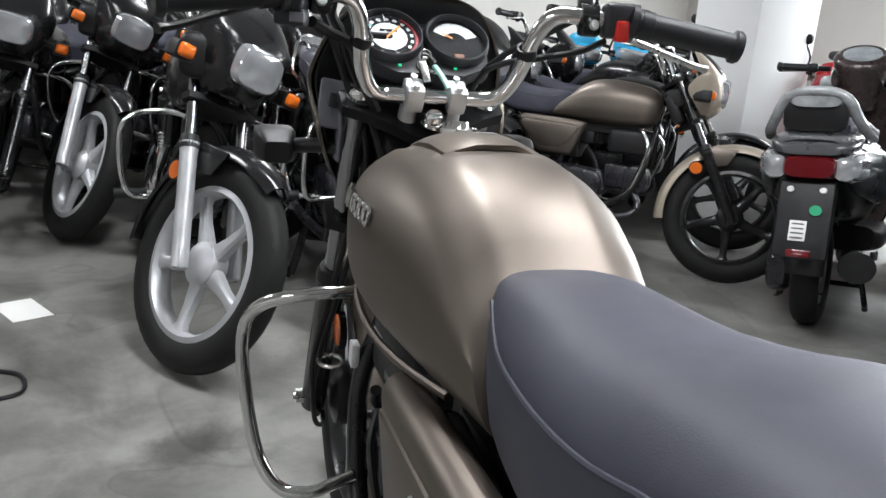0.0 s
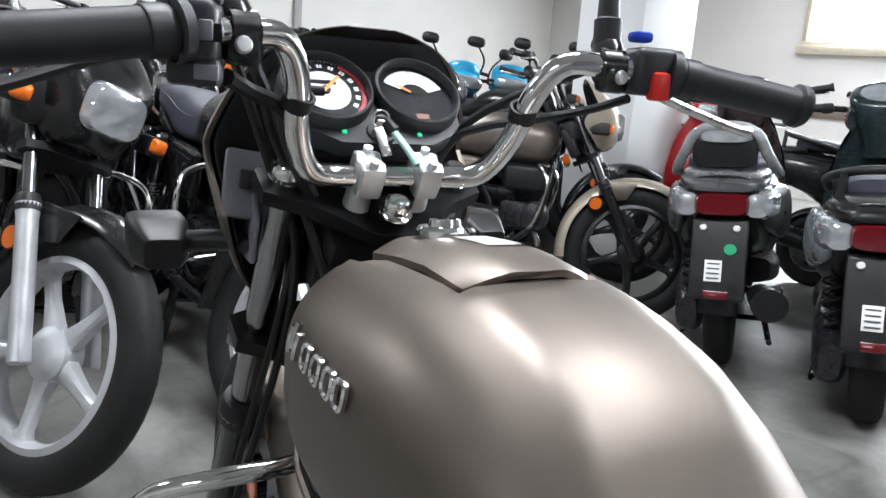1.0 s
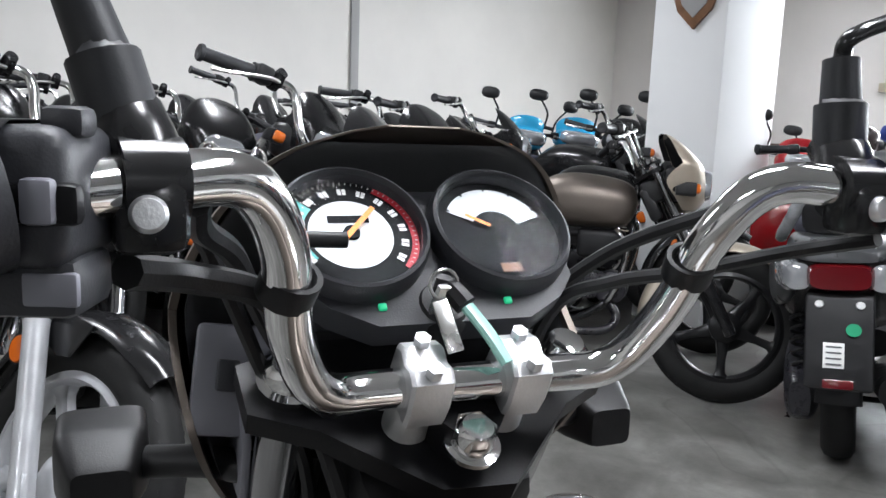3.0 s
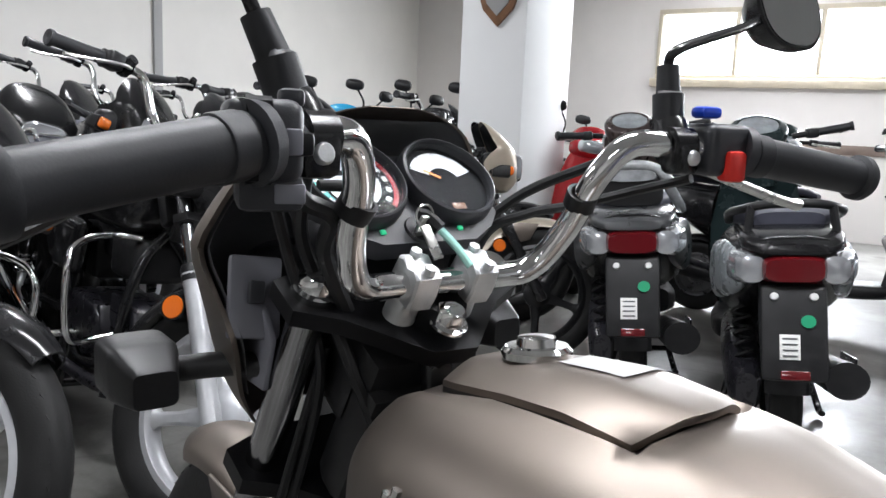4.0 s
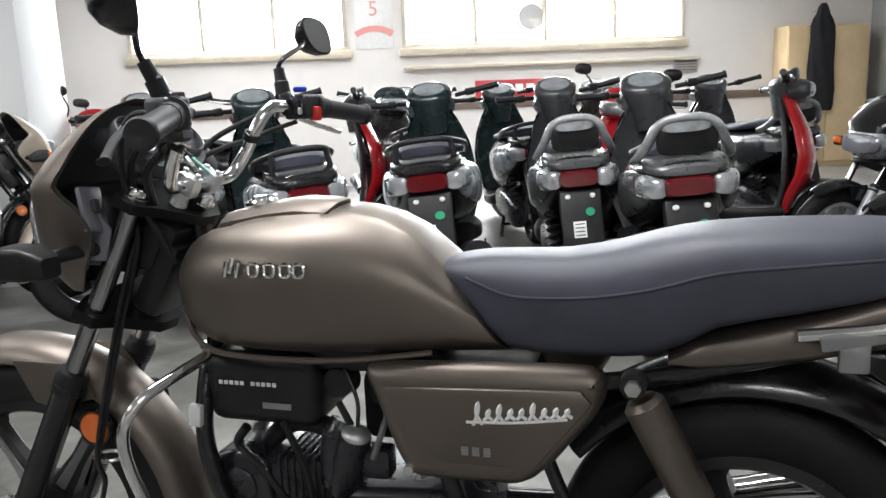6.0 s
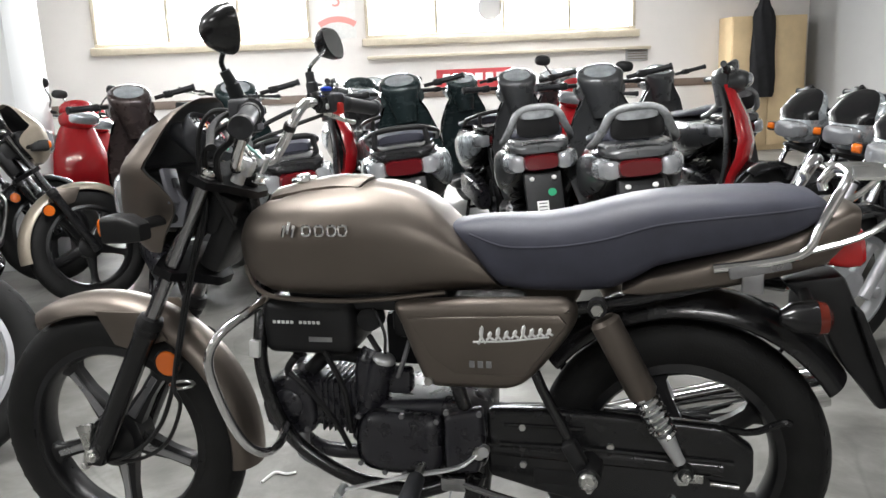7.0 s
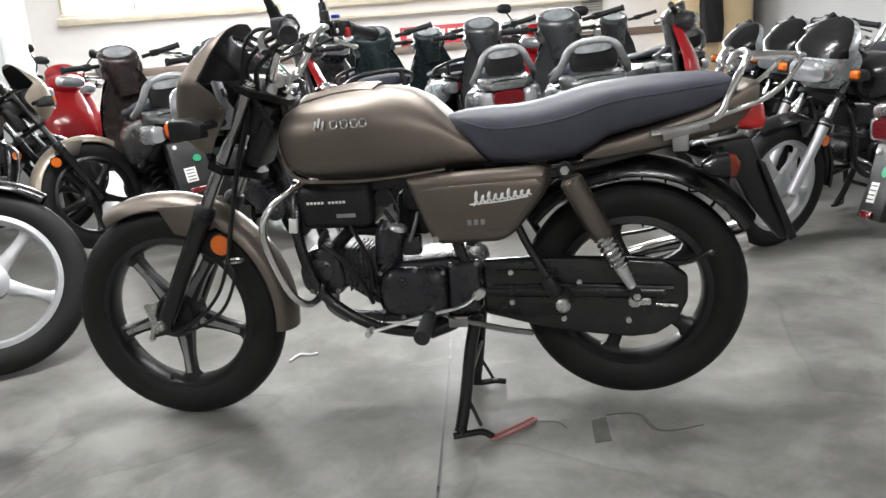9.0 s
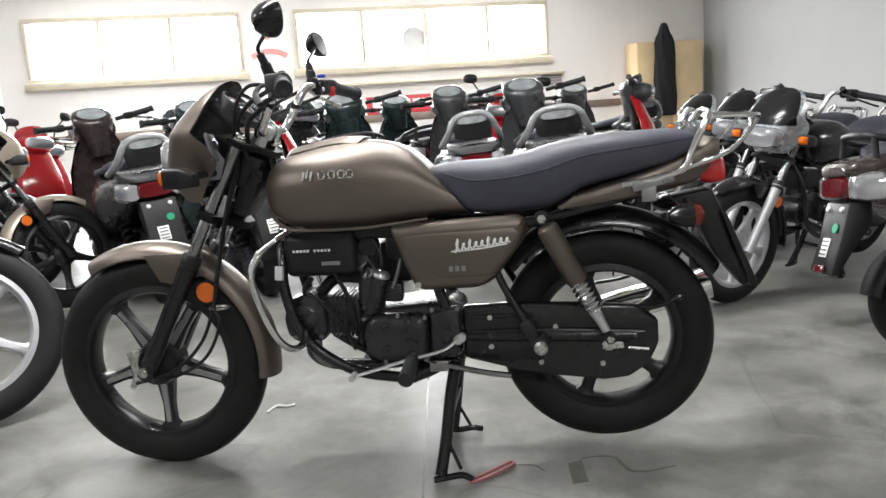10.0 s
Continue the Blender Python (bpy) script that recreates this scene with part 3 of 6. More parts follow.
        for e in (-0.0115, 0.0115):
            hexnut(b, Vector((-0.228, y, 0.926)) + d * 0.018 + mx @ Vector((e, 0, 0)), d, 0.0050, 0.006)
        P("bar_clamp", b, CAST if full else BLACK, hb, "cast aluminium bar clamp")
        g0, g1 = Vector((-0.108, 0.226 * q, 1.039)), Vector((-0.066, 0.350 * q, 1.020))
        e = (g1 - g0).normalized()
        b = lathe(B(), [(0, 0), (0.0175, 0), (0.0175, 0.018), (0.0168, 0.020), (0.0160, 0.124), (0.0205, 0.126), (0.0208, 0.132), (0.0185, 0.136), (0.004, 0.136), (0, 0.133)], g0, e, 36, False)
        for v in b.verts:
            h = v.co - g0
            if 0.015 < h.dot(e) < 0.1245:
                r_ = h - e * h.dot(e)
                if 0.0150 < r_.length < 0.0172:
                    v.co += r_ * (0.014 if round(math.atan2(r_.z, r_.x) / (2 * math.pi / 36)) % 2 else -0.006)
        P("grip", b, GRIP, hb, "ribbed black rubber grip")
        if full:
            P("grip_collar", lathe(B(), [(0.0125, -0.002)] + [(0.0182 + 0.0005 * (k % 2), 0.0 + 0.0016 * k) for k in range(11)] + [(0.0125, 0.018)], g0 + e * 0.004, e, 28), GRIP, hb)
        # switch block and lever perch
        c = Vector((-0.128, 0.200 * q, 1.042))
        r3 = Matrix.Rotation(math.atan2(e.x * q, abs(e.y)) * -q, 4, "Z")
        b = box(B(), c + Vector((0.002, 0.009 * q, -0.001)), (0.050, 0.042, 0.044), 0.008, r3, 3)
        lathe(b, [(0.0112, -0.004), (0.0225, -0.004), (0.0235, 0.004), (0.0112, 0.006)], g0 - e * 0.006, e, 24)
        if q < 0:
            box(b, c + Vector((0.006, -0.006, -0.029)), (0.034, 0.036, 0.020), 0.005, r3)
        sw = P("switchgear", b, SWITCHP if full else MATTE, hb)
        if full:
            if q > 0:
                b = box(B(), c + Vector((0.024, 0.004, -0.014)), (0.018, 0.018, 0.026), 0.004, r3)
                P("engine_switch", b, REDSW, sw, "red engine stop switch")
                b = box(B(), c + Vector((0.0, -0.004, 0.030)), (0.020, 0.020, 0.010), 0.004, r3)
                P("starter_button", b, BLUEM, sw, "blue button cap")
            else:
                P("dip_switch", box(B(), c + Vector((0.012, 0.004, 0.022)), (0.014, 0.014, 0.010), 0.003, r3), SWITCHP, sw)
                P("indicator_switch", box(B(), c + Vector((0.027, -0.006, -0.002)), (0.008, 0.030, 0.013), 0.003, r3), FORKB, sw)
                P("indicator_knob", box(B(), c + Vector((0.032, -0.004, -0.001)), (0.006, 0.010, 0.014), 0.002, r3), GREYTAG, sw, "grey indicator slider")
                P("horn_button", box(B(), c + Vector((0.0240, -0.002, -0.029)), (0.004, 0.017, 0.011), 0.0015, r3), GREYTAG, sw, "grey horn button")
                P("switch_seam", box(B(), c + Vector((0.002, -0.012, -0.001)), (0.0525, 0.0025, 0.0465), 0.008, r3), FORKB, sw)
        b = B()
        pc = Vector((-0.138, 0.172 * q, 1.043))
        lathe(b, [(0.0112, -0.011), (0.0168, -0.011), (0.0168, 0.011), (0.0112, 0.011)], pc, (0.2, q, 0), 18)
        box(b, pc + Vector((-0.014, 0.006 * q, 0.010)), (0.024, 0.020, 0.022), 0.006)
        box(b, pc + Vector((0.005, 0, -0.010)), (0.024, 0.026, 0.028), 0.006)
        tube(b, [pc + Vector((-0.004, 0, 0.0)), pc + Vector((-0.010, 0.004 * q, 0.014)), Vector((-0.158, 0.178 * q, 1.066))], lambda t: 0.0165 - 0.003 * t, 18, 4)
        P("lever_perch", b, BLACK, hb)
        if full:
            b = lathe(B(), [(0, -0.006), (0.0064, -0.006), (0.0066, 0.001), (0.0052, 0.003), (0, 0.0035)], pc + Vector((0.018, 0.001 * q, -0.009)), (1, 0, 0.2), 24, False)
            P("perch_bolt", b, CAST, hb)
        b = tube(B(), [pc + Vector((-0.022, 0.012 * q, -0.004)), pc + Vector((-0.030, 0.045 * q, -0.010)), pc + Vector((-0.022, 0.10 * q, -0.028)), pc + Vector((0.004, 0.155 * q, -0.048)), pc + Vector((0.016, 0.178 * q, -0.054))],
                 lambda t: 0.0075 if t < 0.93 else 0.009, 10, 5, 0.62)
        P("lever", b, MATTE if q < 0 else STEEL, hb)
        # mirror
        if not mirrors:
            continue
        s0 = Vector((-0.150, 0.176 * q, 1.058))
        top_ = Vector((-0.166, 0.195 * q, 1.112)) if q < 0 else Vector((-0.158, 0.178, 1.110))
        head = Vector((-0.088, 0.322 * q, 1.172)) if q < 0 else Vector((-0.180, 0.395, 1.180))
        b = tube(B(), [s0, (s0 + top_) / 2, top_, top_ + Vector((0.002, 0.012 * q, 0.016)), top_ * 0.45 + head * 0.55 + Vector((0, 0, 0.006)), head + Vector((-0.014, -0.020 * q, -0.006))], lambda t: 0.0046, 10, 6)
        mir = P("mirror", b, BLACK, bike, "round-cornered rear-view mirror on a bent stem")
        b = tube(B(), [s0 + Vector((0, 0, -0.006)), (s0 + top_) / 2, (s0 + top_) / 2 + (top_ - s0) * 0.04, top_], lambda t: 0.0135 if t < 0.5 else 0.0115 - 0.004 * (t - 0.5), 14, 3)
        P("rubber_boot", b, GRIP, mir)
        n = Vector((0.70, 0.70, 0.10)).normalized() if q < 0 else Vector((0.92, -0.08, 0.30)).normalized()
        side = Vector((0, 0, 1)).cross(n).normalized()
        upv = n.cross(side)
        loops = []
        for back, k in ((-0.042, 0.22), (-0.032, 0.60), (-0.012, 0.93), (0.002, 1.0), (0.004, 0.96)):
            ring = []
            for i in range(28):
                a = 2 * math.pi * i / 28
                cx, sy = math.cos(a), math.sin(a)
                px = 0.052 * math.copysign(abs(cx) ** 0.72, cx) * (1 + 0.14 * sy)
                py = 0.040 * math.copysign(abs(sy) ** 0.80, sy)
                ring.append(head + n * back + k * (px * side + py * upv))
            loops.append(ring)
        P("mirror_housing", rings(B(), loops), BLACK, mir)
        gb_ = B()
        gb_.faces.new([gb_.verts.new(head + n * 0.0048 + 0.93 * (p - head - n * 0.004)) for p in loops[-1]])
        P("mirror_glass", gb_, MIRROR, mir)
    # headlamp cowl with a dark inside, instruments
    prof = smooth_tab([(-0.318, 1.066), (-0.365, 1.040), (-0.420, 0.998), (-0.470, 0.945), (-0.498, 0.885), (-0.502, 0.825), (-0.480, 0.780), (-0.448, 0.752)], 4)
    zs = [float(v) for v in np.concatenate([np.linspace(1.066, 1.03, 10), np.linspace(1.02, 0.758, 20)])]
    loops, inner = [], []
    pz = sorted((z, x) for x, z in prof)
    back = sorted((b_, a_) for a_, b_ in smooth_tab([(-0.405, 0.755), (-0.372, 0.80), (-0.330, 0.860), (-0.352, 0.905), (-0.385, 0.936), (-0.368, 0.965), (-0.340, 1.02), (-0.316, 1.062)], 5))
    half = sorted((b_, a_) for a_, b_ in smooth_tab([(0.088, 0.755), (0.118, 0.80), (0.142, 0.86), (0.153, 0.925), (0.142, 0.975), (0.118, 1.018), (0.088, 1.046), (0.046, 1.062), (0.010, 1.068)], 5))
    for z in zs:
        xf = float(np.interp(z, [p[0] for p in pz], [p[1] for p in pz]))
        xb = max(float(np.interp(z, [p[0] for p in back], [p[1] for p in back])), xf + 0.006)
        hw = max(0.02, float(np.interp(z, [p[0] for p in half], [p[1] for p in half])))
        out = []
        for k in range(33):
            t = -1 + 2 * k / 32
            out.append(Vector((xf + (xb - xf) * abs(t) ** 2.4, hw * math.sin(t * math.pi / 2), z)))
        inn = [Vector((p.x + 0.005 * (1 - abs(-1 + 2 * k / 32)), p.y * 0.965, p.z - 0.001)) for k, p in enumerate(out)]
        loops.append(out + inn[::-1])
    cw = P("headlamp_cowl", rings(B(), loops), cowl, bike, "flyscreen headlamp cowl")
    if visor:
        scr = []
        for z in [v for v in zs if v > 0.893]:
            ring = loops[zs.index(z)]
            o = [ring[k] + Vector((-0.004, 0, 0.002)) for k in range(4, 29)]
            scr.append(o + [p + Vector((0.003, 0, -0.002)) for p in o[::-1]])
        P("flyscreen", rings(B(), scr), visor, cw, "black flyscreen")
    b = B()
    loops2 = []
    for z in zs[3:-3]:
        ring = loops[zs.index(z)][:33]
        loops2.append([Vector((p.x + 0.012 * (1 - (abs(k - 16) / 16) ** 3), p.y * 0.93, p.z)) for k, p in enumerate(ring)])
    for ra, rb in zip(loops2, loops2[1:]):
        va, vb = [b.verts.new(p) for p in ra], [b.verts.new(p) for p in rb]
        for i in range(32):
            b.faces.new((va[i], va[i + 1], vb[i + 1], vb[i]))
    bmesh.ops.remove_doubles(b, verts=b.verts, dist=1e-5)
    P("cowl_lining", b, LINING if full else MATTE, cw, "black inside of the cowl")
    b = B()
    loops = []
    for x, k in ((-0.524 if visor else -0.515, 0.55), (-0.516 if visor else -0.508, 0.88), (-0.498 if visor else -0.492, 1.0), (-0.46, 1.02), (-0.44, 0.9)):
        loops.append([Vector((x, (0.108 if visor else 0.082) * k * math.copysign(abs(math.cos(a)) ** 0.55, math.cos(a)), (0.836 if visor else 0.865) + (0.054 if visor else 0.062) * k * math.copysign(abs(math.sin(a)) ** 0.6, math.sin(a)))) for a in (2 * math.pi * i / 32 for i in range(32))])
    P("headlamp", rings(b, loops), CLEARLENS, cw, "clear rectangular headlamp")
    b = box(B(), (-0.395, 0, 0.862), (0.13, 0.19, 0.130), 0.03, None, 3)
    box(b, (-0.300, 0, 0.835), (0.10, 0.12, 0.10), 0.02, mx, 2)
    P("headlamp_bucket", b, MATTE)
    if full:
        # instrument pod: tilted towards the rider
        tilt = Matrix.Rotation(radians(42), 4, "Y")
        pod = Matrix.Translation((-0.299, 0, 1.001)) @ tilt
        b = box(B(), (0, 0, 0), (0.098, 0.196, 0.040), 0.018, None, 3)
        plate_ = [(-0.020, -0.092), (0.040, -0.088), (0.056, -0.074), (0.070, -0.048), (0.070, 0.048), (0.056, 0.074), (0.040, 0.088), (-0.020, 0.092)]
        rings(b, [[Vector((x, y, z)) for x, y in plate_] for z in (0.006, 0.0265)])
        bmesh.ops.transform(b, matrix=pod @ pose(0, 0, -0.026), verts=b.verts)
        panel = P("instrument_panel", b, SWITCHP, bike, "black instrument panel")
        for q in (-1, 1):
            c0 = pod @ Vector((0.006, 0.049 * q - 0.004, 0.0))
            ez = tilt @ Vector((0, 0, 1))
            b = lathe(B(), [(0.0, -0.03), (0.046, -0.03), (0.0485, 0.004), (0.0480, 0.010), (0.0465, 0.0145), (0.0445, 0.0155), (0.0430, 0.0135), (0.0425, 0.004), (0.0, 0.003)], c0, ez, 40, False)
            g = P("gauge", b, SWITCHP, panel, "speedometer" if q < 0 else "fuel gauge")

            def flat(r0, r1, a0, a1, h, n=24, off=(0, 0)):
                bb = B()
                lo, li = [], []
                for i in range(n + 1):
                    a = radians(a0 + (a1 - a0) * i / n)
                    # a is measured from the dial's top, clockwise for the rider
                    w = Vector((-math.cos(a), math.sin(a), 0))
                    lo.append(bb.verts.new(pod @ (Vector((0.006 + off[0], 0.049 * q - 0.004 + off[1], h)) + w * r1)))
                    li.append(bb.verts.new(pod @ (Vector((0.006 + off[0], 0.049 * q - 0.004 + off[1], h)) + w * r0)))
                for i in range(n):
                    bb.faces.new((lo[i], lo[i + 1], li[i + 1], li[i]))
                return bb

            def tick(a, r0, r1, w, h):
                bb = B()
                a = radians(a)
                t, s = Vector((-math.cos(a), math.sin(a), 0)), Vector((math.sin(a), math.cos(a), 0))
                o = Vector((0.006, 0.049 * q - 0.004, h))
                bb.faces.new([bb.verts.new(pod @ (o + t * r + s * e)) for r, e in ((r0, -w), (r1, -w), (r1, w), (r0, w))])
                return bb

            P("dial_base", flat(0.0, 0.0426, 0, 360, 0.0046, 40), DIAL, g)
            if q < 0:
                P("dial", flat(0.0, 0.0262, 0, 360, 0.0050, 40), DIALW, g, "white dial centre")
                P("dial_scale", flat(0.0378, 0.0424, 30, 132, 0.0050), DIALR, g, "red speed band")
                P("dial_scale", flat(0.0290, 0.0424, -128, -48, 0.0050), DIALG, g, "green speed band")
                marks = B()
                for i in range(13):
                    join(marks, tick(-125 + i * 20.8 - 2.6, 0.0310, 0.0358, 0.0012, 0.0052))
                    join(marks, tick(-125 + i * 20.8 + 2.6, 0.0310, 0.0358, 0.0012, 0.0052))
                for i in range(49):
                    join(marks, tick(-125 + i * 5.2, 0.0395, 0.0412, 0.0003, 0.0053))
                P("speed_mark", marks, WHITE, g)
                P("odometer", tick(0, 0.008, 0.014, 0.013, 0.0054), DIAL, g)
                P("needle_hub", lathe(B(), [(0, 0.004), (0.0055, 0.004), (0.005, 0.0072), (0, 0.0072)], c0, ez, 16, False), DIAL, g)
                P("needle", tick(42, -0.012, 0.025, 0.0017, 0.0078), NEEDLE, g)
                P("trip_knob", tube(B(), [pod @ Vector((0.018, -0.094, 0.016)), pod @ Vector((0.022, -0.066, 0.019)), pod @ Vector((0.022, -0.062, 0.019))], 0.0048, 12, 1), MATTE, g)
            else:
                P("dial", flat(0.017, 0.036, -62, 70, 0.0050, 30), DIALW, g, "pale fuel scale")
                mk = B()
                for i in range(5):
                    join(mk, tick(-60 + 30 * i, 0.034, 0.039, 0.0008, 0.0053))
                join(mk, tick(0, 0.003, 0.008, 0.010, 0.0053))
                P("fuel_mark", mk, DIAL, g)
                P("needle", tick(-58, 0.006, 0.024, 0.0013, 0.0070), NEEDLE, g)
                P("tell_tale", tick(180, 0.026, 0.033, 0.007, 0.0053), mat("dim_amber", (0.16, 0.06, 0.02), 0.4), g)
            bb = lathe(B(), [(0, 0.0105), (0.0428, 0.0105), (0.0428, 0.0120), (0, 0.0120)], c0, ez, 36, False)
            gl = P("gauge_glass", bb, GLASS, g)
            gl.visible_shadow = False
            P("indicator_light", box(B(), pod @ Vector((0.0575, 0.040 * q - 0.004, 0.0012)), (0.0045, 0.005, 0.003), 0.001, tilt), GREENLED, panel, "green tell-tale")
        # ignition lock, key and tag
        b = lathe(B(), [(0, 0), (0.017, 0), (0.018, 0.020), (0.014, 0.026), (0, 0.026)], Vector((-0.272, -0.006, 0.945)), d + Vector((0.25, 0, 0)), 20, False)
        P("ignition_lock", b, MATTE)
        b = box(B(), (-0.247, -0.010, 0.968), (0.004, 0.014, 0.022), 0.001, pose(0, 0, 0, 0, 30, 10))
        tube(b, [Vector((-0.243 + 0.0, -0.012 + 0.0085 * math.cos(a), 0.978 + 0.0085 * math.sin(a))) for a in (2 * math.pi * i / 16 for i in range(17))], 0.0011, 6, 1)
        key = P("ignition_key", b, STEEL, bike, "key with ring and metal tag")
        P("key_tag", box(B(), (-0.226, -0.016, 0.958), (0.0025, 0.010, 0.030), 0.001, pose(0, 0, 0, 10, -30, 0)), STEEL, key)
        P("key_sleeve", tube(B(), [(-0.236, 0.000, 0.966), (-0.224, 0.009, 0.952), (-0.214, 0.016, 0.938)], 0.0055, 10, 4, 0.6), MINT, key, "mint green plastic sleeve")
        P("key_tube", tube(B(), [(-0.252, -0.012, 0.976), (-0.246, -0.006, 0.974), (-0.238, 0.000, 0.966)], 0.007, 8, 4), MATTE, key)
        # tag hung inside the cowl
        ct = P("cowl_tag", box(B(), (-0.344, -0.117, 0.898), (0.010, 0.048, 0.072), 0.004, pose(0, 0, 0, -8, -14, 0)), GREYTAG, bike, "grey plastic cover with a clip")
        P("tag_clip", box(B(), (-0.333, -0.120, 0.905), (0.008, 0.014, 0.020), 0.002, pose(0, 0, 0, -8, -14, 0)), SWITCHP, ct)
        for q in (-1, 1):
            P("headlamp_bracket", prism(B(), [(-0.395, 0.815), (-0.335, 0.815), (-0.318, 0.865), (-0.340, 0.895), (-0.395, 0.895)], 0.110 * q - 0.003, 0.110 * q + 0.003, 0.002), GREYTAG)
        # cables along bar and fork
        for pts, r in (([(-0.150, -0.155, 1.035), (-0.185, -0.150, 1.020), (-0.230, -0.130, 1.000), (-0.270, -0.110, 0.960), (-0.28, -0.08, 0.90), (-0.25, -0.05, 0.80)], 0.006),
                       ([(-0.165, -0.165, 1.040), (-0.215, -0.165, 1.040), (-0.260, -0.140, 1.000), (-0.285, -0.11, 0.93), (-0.30, -0.075, 0.84), (-0.35, -0.075, 0.70), (-0.40, -0.12, 0.46), (-0.46, -0.115, 0.36), (-0.56, -0.09, 0.29), (-0.66, -0.075, 0.262)], 0.0048),
                       ([(-0.160, 0.165, 1.040), (-0.215, 0.150, 1.020), (-0.270, 0.110, 0.985), (-0.29, 0.06, 0.93), (-0.27, 0.03, 0.85)], 0.005),
                       ([(-0.140, 0.20, 1.015), (-0.19, 0.19, 1.000), (-0.215, 0.135, 0.985), (-0.24, 0.10, 0.975), (-0.27, 0.075, 0.95), (-0.275, 0.04, 0.86)], 0.0045),
                       ([(-0.145, -0.180, 1.010), (-0.180, -0.155, 1.000), (-0.205, -0.120, 0.985), (-0.25, -0.10, 0.95), (-0.27, -0.06, 0.88)], 0.007),
                       ([(-0.30, -0.07, 0.86), (-0.345, -0.085, 0.72), (-0.385, -0.125, 0.50), (-0.375, -0.13, 0.44), (-0.43, -0.115, 0.345), (-0.53, -0.085, 0.285), (-0.60, -0.075, 0.275)], 0.0045)):
            P("cable", tube(B(), pts, r, 8, 6), MATTE)
        for q in (-1, 1):
            P("cable_tie", lathe(B(), [(0.0112, -0.007), (0.0140, -0.007), (0.0140, 0.007), (0.0112, 0.007)], (-0.186, 0.112 * q, 0.994), (-0.5, 0.2 * q, -0.8), 16), MATTE, hb)
        P("cable_guide", tube(B(), [Vector((-0.385 + 0.026 * math.cos(a), -0.100 - 0.020 * math.sin(a), 0.475)) for a in (2 * math.pi * i / 20 for i in range(21))], 0.0035, 6, 1), STEEL)
    # front mudguard
    line = [(FX + 0.345 * math.cos(radians(a)), FZ + 0.345 * math.sin(radians(a))) for a in range(122, -9, -5)]
    b = shell(B(), line, lambda t: 0.060 if t > 0.12 else 0.035 + 0.025 * t / 0.12, 0.040)
    P("front_mudguard", b, fender or paint)
    for q in (-1, 1):
        P("mudguard_stay", prism(B(), [(-0.600, 0.620), (-0.470, 0.620), (-0.430, 0.560), (-0.520, 0.535), (-0.560, 0.545)], 0.062 * q - 0.003, 0.062 * q + 0.003, 0.002), paint)
    for q in (-1, 1):
        b = lathe(B(), [(0, -0.002), (0.029, -0.002), (0.029, 0.006), (0.026, 0.010), (0, 0.012)], (-0.424, 0.076 * q, 0.514), (0, q, 0), 28, False)
        rf = P("reflector", b, ORANGE, bike, "round orange side reflector")
        P("reflector_rim", lathe(B(), [(0.0285, -0.004), (0.032, -0.004), (0.032, 0.008), (0.0285, 0.008)], (-0.424, 0.076 * q, 0.514), (0, q, 0), 28), BLACK, rf)
        # turn signals
        ind = P("front_indicator", tube(B(), [(-0.345, 0.10 * q, 0.834), (-0.368, 0.13 * q, 0.834), (-0.388, 0.168 * q, 0.830)], 0.0115, 14, 3), MATTE)
        loops = [[Vector((x, 0.196 * q + k * 0.031 * math.copysign(abs(math.cos(a)) ** 0.34, math.cos(a)), 0.829 + zo + k * 0.026 * math.copysign(abs(math.sin(a)) ** 0.34, math.sin(a)))) for a in (2 * math.pi * i / 32 for i in range(32))]
                 for x, k, zo in ((-0.362, 0.60, -0.007), (-0.366, 0.68, -0.006), (-0.392, 0.95, -0.001), (-0.398, 0.99, 0.0), (-0.436, 1.0, 0.0))]
        P("indicator_body", rings(B(), loops), MATTE, ind)
        loops = [[Vector((x, 0.196 * q + k * 0.031 * math.copysign(abs(math.cos(a)) ** 0.4, math.cos(a)), 0.832 + k * 0.026 * math.copysign(abs(math.sin(a)) ** 0.5, math.sin(a)))) for a in (2 * math.pi * i / 24 for i in range(24))]
                 for x, k in ((-0.432, 0.80), (-0.446, 0.72), (-0.453, 0.52), (-0.456, 0.2))]
        P("indicator_lens", rings(B(), loops), ORANGE, ind, "orange lens")
    # tank with its flap, cap and badge
    xs = [-0.238, -0.236, -0.230, -0.222, -0.21, -0.19, -0.165, -0.13, -0.09, -0.05, -0.01, 0.006, 0.013, 0.020, 0.03, 0.05, 0.07, 0.11, 0.15, 0.18, 0.205, 0.22]
    tk = P("fuel_tank", rings(B(), [tank_ring(x, full) for x in xs]), paint, bike, "", 60)
    seam = [v for x in (-0.225, -0.21, -0.19, -0.165, -0.13, -0.05, 0.03, 0.11, 0.19) for v in [Vector((x, -lerp(TANK_W, x) * 0.86, lerp(TANK_LOW, x) + 0.004))]]
    P("tank_seam", tube(B(), seam, 0.005, 8, 3), paint, tk)
    if full:
        flap = [(-0.180, 0.034), (-0.165, 0.045), (-0.14, 0.052), (-0.08, 0.058), (-0.03, 0.060), (0.008, 0.058), (0.018, 0.053)]

        def flap_top(x, t):
            w = float(np.interp(x, [f[0] for f in flap], [f[1] for f in flap]))
            z = float(np.interp(x, [-0.18, -0.165, -0.10, -0.03, 0.008, 0.018], [0.868, 0.879, 0.8935, 0.9015, 0.8995, 0.8965]))
            return Vector((x + 0.012 * (1 - t * t) * max(0.0, (x + 0.03) / 0.04), w * t, z - 0.014 * max(0.0, (abs(t) - 0.35) / 0.65) ** 1.4))
        loops = []
        for x, w in flap:
            row = [flap_top(x, -1 + 2 * k / 14) for k in range(15)]
